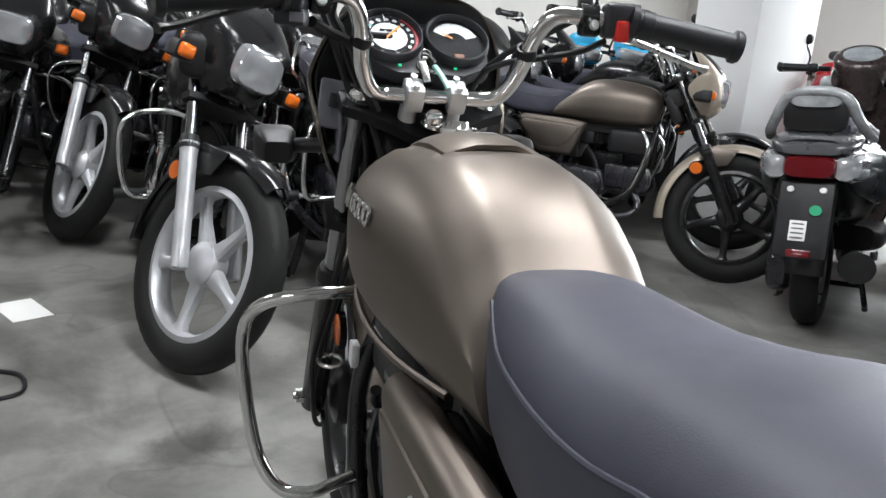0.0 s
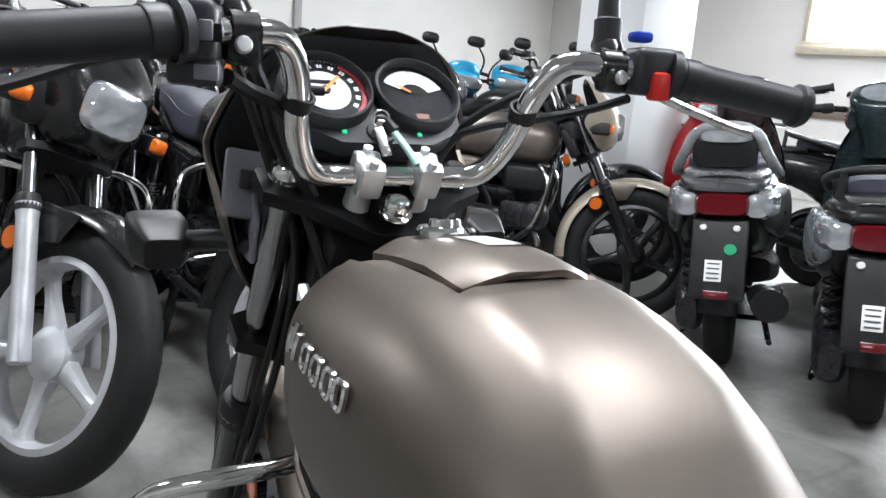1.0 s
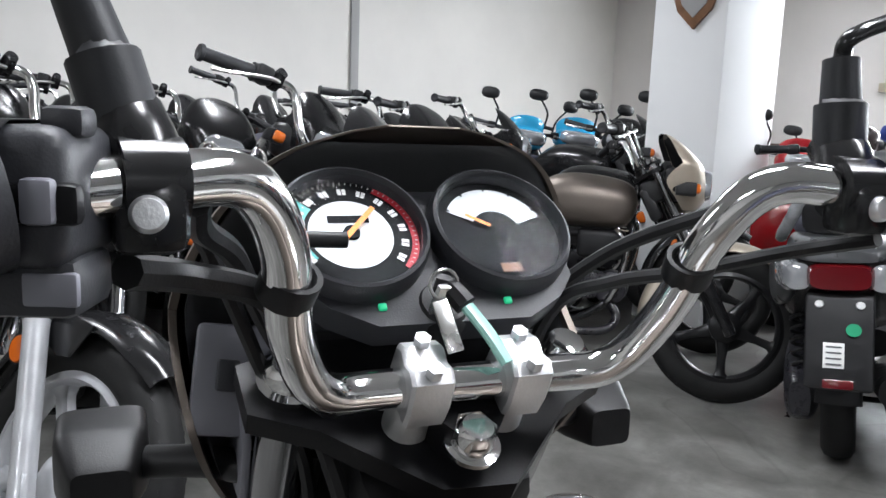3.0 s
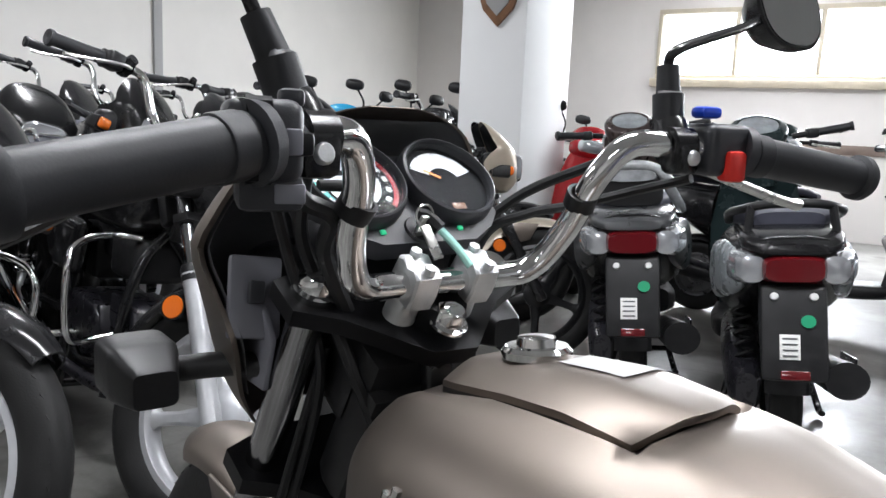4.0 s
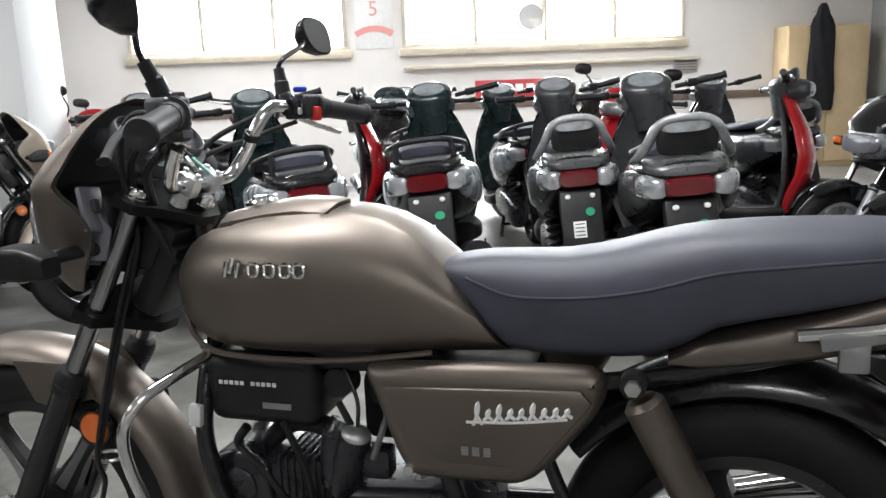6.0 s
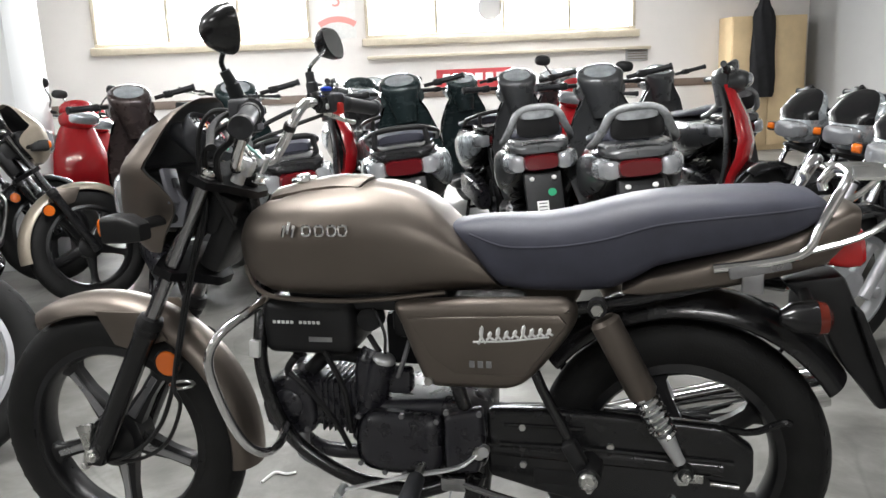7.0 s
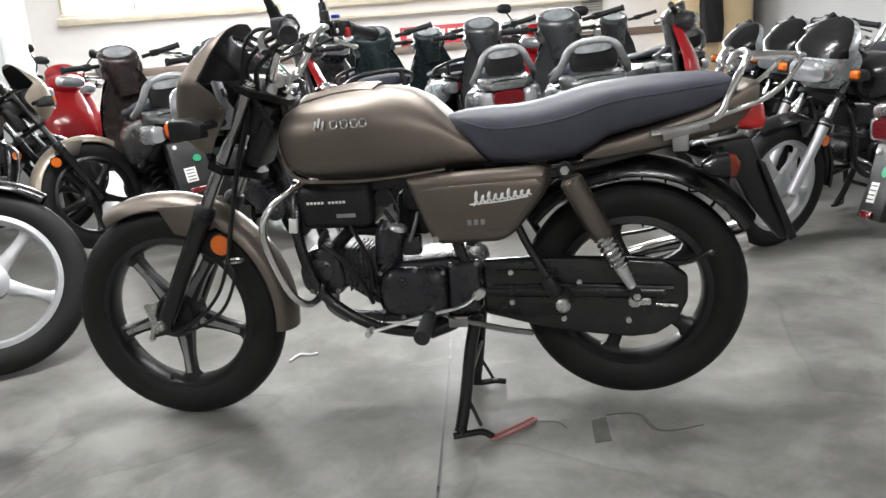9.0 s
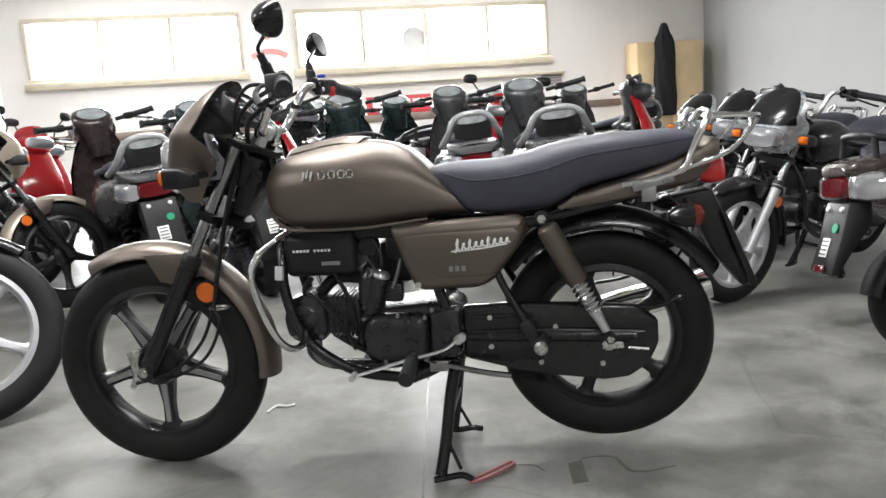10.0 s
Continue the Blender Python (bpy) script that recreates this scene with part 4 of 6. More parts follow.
            loops.append(row + [Vector((p.x * 1.0 - 0.001, p.y * 0.985, p.z - 0.0055)) for p in row[::-1]])
        fl = P("fuel_flap", rings(B(), loops), paint, tk, "raised fuel lid cover", 30)
        # black slab below the lid, stands in for the shade in its gap
        loops = []
        for x, w in flap[1:-1]:
            row = [flap_top(x, -1 + 2 * k / 14) for k in range(15)]
            loops.append([Vector((p.x - 0.004, p.y * 0.93, p.z - 0.006)) for p in row] + [Vector((p.x - 0.004, p.y * 0.93, p.z - 0.018)) for p in row[::-1]])
        P("flap_shade", rings(B(), loops), MATTE, tk, "black slab standing in for the shade under the lid")
        b = lathe(B(), [(0, 0), (0.026, 0), (0.026, 0.005), (0.023, 0.008), (0.015, 0.008), (0.014, 0.014), (0, 0.015)], (-0.114, 0, 0.8905), (-0.10, 0, 1), 32, False)
        P("fuel_cap", b, CHROME, fl, "chrome fuel cap lock")
        b = B()
        vs = [[b.verts.new(flap_top(x, t) + Vector((0, 0, 0.0010))) for t in (-0.18, 0.05, 0.35, 0.62, 0.84)] for x in (-0.082, -0.065, -0.045, -0.026)]
        for i in range(3):
            for j in range(4):
                b.faces.new((vs[i][j], vs[i][j + 1], vs[i + 1][j + 1], vs[i + 1][j]))
        P("paper_sticker", b, SILVERPAPER, fl, "pale grey paper sticker")
        for q in (-1, 1):
            b = B()
            mm = lambda x, z: Vector((x, q * (lerp(TANK_W, x) * (1 - 0.5 * max(0, (z - 0.79) / 0.12) ** 2.2) + 0.0015), z))
            def bar_(x0, z0, x1, z1, r=0.0032):
                tube(b, [mm(x0, z0), mm((x0 + x1) / 2, (z0 + z1) / 2), mm(x1, z1)], r, 6, 1)
            for x0, dz in ((-0.112, 0.0), (-0.102, 0.006), (-0.092, 0.0)):
                bar_(x0, 0.800 + dz, x0 + 0.005, 0.822 + dz, 0.0036)
            for x0 in (-0.062, -0.036, -0.011, 0.010):
                pts = [mm(x0 + 0.0080 * math.copysign(abs(math.cos(a)) ** 0.6, math.cos(a)), 0.812 + 0.0090 * math.copysign(abs(math.sin(a)) ** 0.6, math.sin(a))) for a in (2 * math.pi * i / 16 for i in range(17))]
                tube(b, pts, 0.0027, 6, 1)
            P("tank_badge", b, CHROME, tk, "chrome badge of plain shapes")
    # seat
    top = smooth_tab([(0.186, 0.796), (0.200, 0.808), (0.24, 0.816), (0.29, 0.819), (0.38, 0.821), (0.46, 0.836), (0.525, 0.853), (0.62, 0.864), (0.76, 0.868), (0.835, 0.864), (0.862, 0.848)])
    low = smooth_tab([(0.186, 0.786), (0.205, 0.778), (0.25, 0.740), (0.295, 0.690), (0.36, 0.684), (0.45, 0.686), (0.52, 0.696), (0.556, 0.724), (0.60, 0.742), (0.683, 0.760), (0.80, 0.790), (0.862, 0.830)])
    wid = smooth_tab([(0.186, 0.026), (0.205, 0.055), (0.26, 0.082), (0.34, 0.098), (0.45, 0.112), (0.60, 0.124), (0.75, 0.120), (0.84, 0.102), (0.862, 0.080)])
    loops = []
    for x in [0.186, 0.192, 0.200, 0.212, 0.23, 0.25, 0.275, 0.30, 0.34, 0.38, 0.42, 0.46, 0.50, 0.54, 0.58, 0.63, 0.68, 0.73, 0.78, 0.82, 0.845, 0.857, 0.862]:
        t, l, w = lerp(top, x), lerp(low, x), lerp(wid, x)
        loops.append([Vector((x, y, z)) for y, z in sect(w, t, max(l + 0.4 * (t - l), l + 0.004), l, 3.0, 4.0, 40)])
    st = P("seat", rings(B(), loops), seat, bike, "long dark vinyl dual seat", 60)
    for q in (-1, 1):
        pts = [Vector((x, q * (lerp(wid, x) * 0.985), lerp(low, x) + 0.66 * (lerp(top, x) - lerp(low, x)))) for x in (0.24, 0.30, 0.36, 0.43, 0.50, 0.58, 0.68, 0.78, 0.84)]
        P("seat_piping", tube(B(), pts, 0.0021, 6, 3), seat, st)
    # side covers
    for q in (-1, 1):
        b = prism(B(), [(0.088, 0.672), (0.20, 0.680), (0.434, 0.686), (0.447, 0.658), (0.430, 0.617), (0.362, 0.533), (0.326, 0.505), (0.158, 0.503), (0.138, 0.545), (0.108, 0.632)], q * 0.085, q * 0.134, 0.024, 4)
        sc = P("side_cover", b, paint)
        b = prism(B(), [(0.125, 0.646), (0.410, 0.658), (0.425, 0.640), (0.345, 0.538), (0.215, 0.538), (0.170, 0.570)], q * 0.125, q * 0.1385, 0.005, 2)
        P("cover_panel", b, paint, sc)
        if full:
            b = B()
            for i in range(9):
                x0 = 0.262 + 0.0155 * i
                z0 = 0.612 + 0.0016 * i
                h = (0.034, 0.016, 0.026, 0.015, 0.015, 0.027, 0.015, 0.015, 0.012)[i]
                tube(b, [(x0, q * 0.1400, z0 - h * 0.35), (x0 + 0.007, q * 0.1405, z0 + h * 0.2), (x0 + 0.008, q * 0.1405, z0 + h * 0.65), (x0 + 0.004, q * 0.1405, z0 + h * 0.2), (x0 + 0.013, q * 0.1400, z0 - h * 0.3)], 0.0026, 5, 3)
            tube(b, [(0.252, q * 0.1400, 0.604), (0.32, q * 0.1402, 0.608), (0.392, q * 0.1400, 0.618)], 0.0022, 5, 3)
            P("cover_script", b, WHITE, sc, "raised white script of plain strokes")
            b = B()
            for i in range(3):
                box(b, (0.248 + 0.016 * i, q * 0.139, 0.560), (0.010, 0.002, 0.013), 0.0005)
            P("cover_mark", b, GREYALLOY, sc)
            P("cover_bolt", lathe(B(), [(0, 0), (0.009, 0), (0.008, 0.006), (0, 0.007)], (0.162, q * 0.132, 0.520), (0, q, 0), 14, False), STEEL, sc)
    b = box(B(), (0.235, 0, 0.575), (0.20, 0.13, 0.16), 0.02, None, 2)
    box(b, (0.115, 0, 0.610), (0.10, 0.09, 0.08), 0.02, None, 2)
    box(b, (0.02, 0, 0.655), (0.34, 0.10, 0.05), 0.012, None, 2)
    P("air_filter", b, MATTE)
    # frame
    b = B()
    tube(b, [(-0.235, 0, 0.86), (-0.215, 0, 0.70), (-0.212, -0.05, 0.62), (-0.205, -0.085, 0.52), (-0.175, -0.092, 0.415), (-0.125, -0.092, 0.345), (-0.02, -0.092, 0.285), (0.12, -0.092, 0.262)], 0.0145, 12, 5)
    tube(b, [(-0.212, 0.0, 0.68), (-0.212, 0.05, 0.62), (-0.205, 0.085, 0.52), (-0.175, 0.092, 0.415), (-0.125, 0.092, 0.345), (-0.02, 0.092, 0.285), (0.12, 0.092, 0.262)], 0.0145, 12, 5)
    for q in (-1, 1):
        tube(b, [(0.20, 0.085 * q, 0.66), (0.44, 0.10 * q, 0.66), (0.62, 0.10 * q, 0.70), (0.82, 0.085 * q, 0.745)], 0.013, 10, 4)
        tube(b, [(0.34, 0.10 * q, 0.66), (0.36, 0.105 * q, 0.54), (0.43, 0.135 * q, 0.41), (0.468, 0.150 * q, 0.362)], 0.010, 10, 4)
        tube(b, [(0.12, 0.092 * q, 0.262), (0.20, 0.092 * q, 0.30), (0.24, 0.09 * q, 0.38), (0.20, 0.085 * q, 0.52), (0.18, 0.085 * q, 0.66)], 0.0145, 10, 4)
    P("frame", b, BLACK, bike, "black tubular frame")
    # engine
    b = box(B(), (-0.105, 0, 0.600), (0.200, 0.15, 0.120), 0.024, None, 3)
    rod(b, (0.020, -0.02, 0.612), (0.020, -0.050, 0.612), 0.028, 0.024, 24)
    tb = P("air_box", b, MATTE, bike, "black plastic shroud under the tank")
    if full:
        for i in range(11):
            if i != 5:
                P("shroud_mark", box(B(), (-0.172 + 0.0095 * i, -0.0765, 0.612), (0.0065, 0.002, 0.0065), 0.0004), WHITE, tb)
        P("shroud_mark", box(B(), (-0.075, -0.0765, 0.577), (0.05, 0.002, 0.010), 0.0004), GREYALLOY, tb)
    cyl = P("cylinder", box(B(), (-0.100, 0, 0.430), (0.19, 0.118, 0.100), 0.012), ENGINE, bike, "black finned cylinder")
    head_ = prism(B(), [(-0.215, 0.385), (-0.190, 0.362), (-0.110, 0.365), (-0.100, 0.40), (-0.105, 0.478), (-0.150, 0.496), (-0.205, 0.480), (-0.222, 0.43)], -0.072, 0.072, 0.014, 3)
    P("cylinder_head", head_, ENGINE, cyl)
    fin = box(B(), (0, 0, 0), (0.0045, 0.126, 0.112), 0.002)
    for i in range(7):
        P("cooling_fin", fin.copy(), ENGINE, cyl).matrix_basis = pose(-0.088 + 0.0125 * i, 0, 0.428)
    fin.free()
    if full:
        for x, z in ((-0.20, 0.468), (-0.125, 0.482), (-0.19, 0.378), (-0.12, 0.378)):
            P("head_bolt", hexnut(B(), (x, -0.068, z), (0, -1, 0), 0.0065, 0.010), DULLCAST, cyl)
        P("cam_cover", lathe(B(), [(0, 0), (0.034, 0), (0.034, 0.008), (0.026, 0.014), (0, 0.015)], (-0.160, -0.068, 0.430), (0, -1, 0), 28, False), ENGINE, cyl)
        P("inlet_pipe", tube(B(), [(-0.13, -0.01, 0.485), (-0.08, -0.015, 0.525), (-0.01, -0.025, 0.525), (0.04, -0.03, 0.505)], 0.017, 14, 5), MATTE, cyl)
    b = prism(B(), [(-0.005, 0.330), (0.04, 0.305), (0.20, 0.300), (0.26, 0.320), (0.262, 0.440), (0.22, 0.462), (0.02, 0.448), (-0.01, 0.41)], -0.085, 0.105, 0.018, 3)
    prism(b, [(-0.03, 0.36), (0.12, 0.262), (0.22, 0.27), (0.24, 0.42), (0.0, 0.45)], -0.07, 0.09, 0.012, 2)
    eng = P("crankcase", b, ENGINE)
    b = prism(B(), [(0.000, 0.330), (0.045, 0.312), (0.175, 0.314), (0.180, 0.440), (0.02, 0.446), (0.0, 0.40)], -0.124, -0.080, 0.030, 5)
    P("generator_cover", b, ENGINE, eng, "rounded dark engine side cover")
    b = prism(B(), [(0.182, 0.318), (0.250, 0.325), (0.262, 0.385), (0.258, 0.458), (0.20, 0.446), (0.182, 0.44)], -0.118, -0.080, 0.010, 3)
    P("sprocket_cover", b, ENGINE, eng)
    if full:
        for x, z in ((0.01, 0.335), (0.012, 0.435), (0.10, 0.44), (0.17, 0.325), (0.10, 0.318), (0.06, 0.318), (0.17, 0.432), (0.19, 0.452), (0.255, 0.452)):
            P("cover_bolt", hexnut(B(), (x, -0.116, z), (0, -1, 0), 0.0060, 0.008), DULLCAST, eng)
        b = lathe(B(), [(0, -0.004), (0.012, -0.004), (0.012, 0.008), (0, 0.010)], (0.252, -0.120, 0.372), (0, -1, 0), 18, False)
        P("pivot_cap", b, STEEL, eng)
        b = tube(B(), [(0.026, -0.060, 0.440), (0.034, -0.064, 0.475), (0.048, -0.068, 0.520), (0.054, -0.070, 0.536)], lambda t: 0.029 - 0.003 * t, 20, 3)
        box(b, (0.084, -0.055, 0.490), (0.05, 0.04, 0.05), 0.008)
        cb_ = P("carburettor", b, ENGINE, eng, "dark carburettor with a pale cap")
        b = lathe(B(), [(0, 0), (0.0235, 0), (0.0235, 0.006), (0.019, 0.012), (0.010, 0.016), (0, 0.017)], (0.054, -0.070, 0.534), (0.3, -0.05, 1), 24, False)
        P("carburettor_cap", b, CAST, cb_)
        P("throttle_cable", tube(B(), [(0.058, -0.070, 0.548), (0.056, -0.060, 0.590), (0.030, -0.045, 0.640)], 0.0035, 8, 4), MATTE, cb_)
        P("fuel_hose", tube(B(), [(0.085, -0.080, 0.505), (0.100, -0.086, 0.540), (0.112, -0.078, 0.580)], 0.005, 8, 4), DULLCAST, cb_)
        # dark box added only to close the bright see-through gap in the engine
        P("engine_gap_filler", box(B(), (0.085, 0.020, 0.560), (0.09, 0.06, 0.12), 0.02), MATTE, eng)
        b = tube(B(), [(0.015, -0.055, 0.45), (0.018, -0.060, 0.52), (0.028, -0.050, 0.55)], lambda t: 0.03 - 0.008 * t, 14, 4)
        P("starter_motor", b, ENGINE, eng)
        for pts in ([(-0.15, -0.07, 0.50), (-0.10, -0.09, 0.47), (-0.05, -0.085, 0.40), (-0.03, -0.07, 0.34)], [(-0.07, -0.07, 0.55), (-0.03, -0.08, 0.47), (-0.02, -0.08, 0.38)], [(0.02, -0.05, 0.58), (0.06, -0.07, 0.53), (0.10, -0.06, 0.47)]):
            P("hose", tube(B(), pts, 0.006, 8, 5), MATTE, eng)
        b = tube(B(), [(-0.14, -0.06, 0.36), (-0.13, -0.075, 0.33), (-0.10, -0.06, 0.30)], 0.016, 12, 4)
        P("cam_plug", b, DULLCAST, eng)
        P("spark_plug_cap", tube(B(), [(-0.16, -0.055, 0.49), (-0.15, -0.075, 0.515), (-0.13, -0.08, 0.54)], 0.008, 10, 4), MATTE, eng)
    b = tube(B(), [(-0.15, 0.04, 0.37), (-0.19, 0.06, 0.30), (-0.12, 0.10, 0.245), (0.15, 0.13, 0.245), (0.30, 0.15, 0.27)], 0.018, 12, 5)
    ex = P("exhaust_pipe", b, ENGINE, bike, "dark exhaust header pipe")
    b = tube(B(), [(0.28, 0.15, 0.27), (0.40, 0.16, 0.295), (0.70, 0.165, 0.375), (0.93, 0.165, 0.43)], lambda t: 0.028 + 0.017 * min(1, t * 3), 16, 4)
    P("silencer", b, CHROME, ex, "chrome silencer")
    # swing arm, chain case, rear suspension
    b = B()
    for q in (-1, 1):
        tube(b, [(0.25, 0.085 * q, 0.372), (0.45, 0.098 * q, 0.372), (0.70, 0.098 * q, 0.362)], 0.017, 12, 3)
    P("swing_arm", b, BLACK)
    b = prism(B(), [(0.265, 0.452), (0.40, 0.456), (0.60, 0.448), (0.70, 0.440), (0.755, 0.400), (0.756, 0.340), (0.730, 0.285), (0.68, 0.252), (0.62, 0.246), (0.48, 0.262), (0.37, 0.286), (0.265, 0.315)], -0.100, -0.066, 0.010, 3)
    cc = P("chain_case", b, BLACK, bike, "full black chain case")
    b = B()
    tube(b, [(0.29, -0.102, 0.385), (0.50, -0.103, 0.384), (0.72, -0.103, 0.372)], 0.006, 8, 3)
    tube(b, [(0.30, -0.101, 0.425), (0.45, -0.101, 0.425)], 0.004, 8, 3)
    P("case_rib", b, BLACK, cc)
    if full:
        for x, z in ((0.335, 0.422), (0.335, 0.345), (0.50, 0.392), (0.615, 0.292), (0.46, 0.30)):
            P("case_bolt", hexnut(B(), (x, -0.098, z), (0, -1, 0), 0.007, 0.008), STEEL, cc)
        P("case_label", box(B(), (0.405, -0.1005, 0.322), (0.10, 0.002, 0.030), 0.0006), MATTE, cc)
    for q in (-1, 1):
        s0, s1 = Vector((0.478, 0.150 * q, 0.678)), Vector((0.632, 0.145 * q, 0.372))
        e = (s1 - s0).normalized()
        b = tube(B(), [s0 + e * 0.022, s0 + e * 0.03, s0 + e * 0.175, s0 + e * 0.185], lambda t: 0.027 if 0.1 < t < 0.95 else 0.020, 20, 1)
        sh = P("shock_absorber", b, paint)
        P("shock_spring", spring(B(), s0 + e * 0.18, s0 + e * 0.262, 0.0205, 0.0045, 6), CHROME, sh, "chrome coil spring")
        b = rod(B(), s0 + e * 0.17, s1 - e * 0.02, 0.011)
        rod(b, s0 + e * 0.262, s1 - e * 0.03, 0.016, 0.011)
        P("shock_rod", b, CAST, sh)
        for s_, r_ in ((s0, 0.017), (s1, 0.014)):
            P("shock_eye", lathe(B(), [(0.007, -0.012), (r_, -0.012), (r_, 0.012), (0.007, 0.012)], s_, (0, 1, 0), 18), MATTE, sh)
            P("shock_nut", hexnut(B(), s_ + Vector((0, 0.010 * q, 0)), (0, q, 0), r_ * 0.62, 0.013), STEEL, sh)
    if full:
        b = hexnut(B(), (RX, -0.100, RZ + 0.004), (0, -1, 0), 0.016, 0.016)
        box(b, (RX + 0.012, -0.105, RZ + 0.000), (0.052, 0.006, 0.018), 0.003)
        rod(b, (RX + 0.05, -0.105, RZ - 0.008), (RX + 0.10, -0.105, RZ - 0.012), 0.004)
        P("axle_adjuster", b, STEEL)
        b = B()
        lathe(b, [(0, 0), (0.017, 0), (0.017, 0.014), (0.012, 0.019), (0, 0.020)], (0.462, -0.170, 0.360), (0, -1, 0), 24, False)
        P("footrest_bolt", b, STEEL, bike, "bright round footrest bolt")
        b = rod(B(), (0.462, -0.09, 0.360), (0.462, -0.175, 0.360), 0.026, 0.022)
        box(b, (0.440, -0.150, 0.390), (0.03, 0.03, 0.07), 0.008, Matrix.Rotation(radians(-28), 4, "Y"))
        P("pillion_footrest", b, MATTE)
        # saree guard on the far side
        b = tube(B(), [(0.50, 0.16, 0.62), (0.82, 0.16, 0.60), (0.84, 0.16, 0.50), (0.60, 0.16, 0.44), (0.48, 0.16, 0.50), (0.50, 0.16, 0.62)], 0.005, 8, 3)
        for i in range(5):
            rod(b, (0.55 + 0.06 * i, 0.16, 0.60), (0.55 + 0.06 * i, 0.16, 0.46), 0.003, None, 6)
        for z in (0.50, 0.55):
            rod(b, (0.50, 0.16, z), (0.83, 0.16, z), 0.003, None, 6)
        P("saree_guard", b, BLACK, bike, "black wire guard")
        P("brake_torque_arm", tube(B(), [(0.63, -0.06, 0.44), (0.74, -0.09, 0.43), (0.80, -0.095, 0.455), (0.815, -0.095, 0.452)], 0.007, 8, 4), BLACK)
    # rear mudguard, tail and lamp
    line = [(RX + 0.345 * math.cos(radians(a)), RZ + 0.345 * math.sin(radians(a))) for a in range(140, 28, -6)]
    P("rear_mudguard", shell(B(), line, 0.070, 0.045), BLACK)
    top = [(0.520, 0.700), (0.56, 0.728), (0.685, 0.764), (0.80, 0.800), (0.900, 0.846), (0.915, 0.838)]
    lowt = [(0.520, 0.692), (0.56, 0.687), (0.711, 0.706), (0.80, 0.722), (0.860, 0.738), (0.915, 0.800)]
    loops = []
    for x in (0.520, 0.535, 0.56, 0.61, 0.66, 0.72, 0.78, 0.82, 0.86, 0.895, 0.910):
        t, l = lerp(top, x), lerp(lowt, x)
        w = float(np.interp(x, [0.52, 0.58, 0.75, 0.935], [0.115, 0.128, 0.118, 0.078]))
        loops.append([Vector((x, y, z)) for y, z in sect(w, t, (t + l) / 2, l, 5, 5, 32)])
    P("tail_cowl", rings(B(), loops), paint)
    b = B()
    loops = []
    for x, k in ((0.868, 0.9), (0.895, 1.0), (0.918, 0.96), (0.928, 0.8)):
        loops.append([Vector((x - 0.12 * (z - 0.76), y, z)) for y, z in sect(0.072 * k, 0.765 + 0.042 * k, 0.765, 0.765 - 0.038 * k, 4, 4, 24)])
    P("tail_lamp", rings(b, loops), REDTAIL if full else REDLENS, bike, "red tail lamp lens")
    b = prism(B(), [(0.80, 0.700), (0.90, 0.715), (0.925, 0.66), (0.950, 0.57), (1.005, 0.475), (0.972, 0.462), (0.905, 0.55), (0.86, 0.640)], -0.045, 0.045, 0.010, 2)
    prism(b, [(0.915, 0.66), (0.930, 0.655), (1.005, 0.475), (0.988, 0.465)], -0.062, 0.062, 0.004, 2)
    P("mud_flap", b, MATTE, bike, "black tail flap and plate carrier")
    for q in (-1, 1):
        ind = P("rear_indicator", tube(B(), [(0.83, 0.07 * q, 0.690), (0.83, 0.11 * q, 0.680)], 0.010, 10, 2), MATTE)
        loops = [[Vector((x, 0.140 * q + k * 0.040 * math.cos(a), 0.665 + k * 0.030 * math.sin(a))) for a in (2 * math.pi * i / 20 for i in range(20))] for x, k in ((0.78, 0.4), (0.80, 0.85), (0.835, 1.0))]
        P("indicator_body", rings(B(), loops), BLACK, ind)
        loops = [[Vector((x, 0.140 * q + k * 0.039 * math.cos(a), 0.665 + k * 0.029 * math.sin(a))) for a in (2 * math.pi * i / 20 for i in range(20))] for x, k in ((0.835, 1.0), (0.850, 0.9), (0.860, 0.4))]
        P("indicator_lens", rings(B(), loops), mat("dull_orange_lens", (0.16, 0.022, 0.012), 0.2) if full else ORANGE, ind)
    if rack:
        b = B()
        for q in (-1, 1):
            tube(b, [(0.672, 0.128 * q, 0.744), (0.76, 0.132 * q, 0.757), (0.815, 0.132 * q, 0.775), (0.838, 0.128 * q, 0.820), (0.872, 0.118 * q, 0.885), (0.880, 0.100 * q, 0.903), (0.866, 0.080 * q, 0.906), (0.850, 0.070 * q, 0.885), (0.852, 0.07 * q, 0.87)], 0.0085, 12, 5)
            tube(b, [(0.815, 0.132 * q, 0.775), (0.90, 0.125 * q, 0.800), (0.955, 0.110 * q, 0.834), (0.995, 0.09 * q, 0.880)], 0.006, 8, 4)
            tube(b, [(0.880, 0.085 * q, 0.893), (0.95, 0.088 * q, 0.893), (0.985, 0.085 * q, 0.889), (1.008, 0.05 * q, 0.888)], 0.006, 8, 4)
        for y in (-0.05, 0.0, 0.05):
            tube(b, [(0.885, y, 0.893), (1.005, y * 0.9, 0.888)], 0.005, 8, 1)
        tube(b, [(1.008, -0.05, 0.888), (1.014, 0, 0.888), (1.008, 0.05, 0.888)], 0.006, 8, 3)
        tube(b, [(0.885, -0.10, 0.893), (0.885, 0.10, 0.893)], 0.007, 8, 1)
        rk = P("luggage_rack", b, CHROME, bike, "chrome grab rail and carrier")
        if full:
            b = box(B(), (0.745, -0.135, 0.748), (0.10, 0.008, 0.022), 0.003, Matrix.Rotation(radians(-12), 4, "Y"))
            box(b, (0.735, -0.132, 0.722), (0.035, 0.010, 0.040), 0.003)
            P("rack_bracket", b, GREYALLOY, rk)
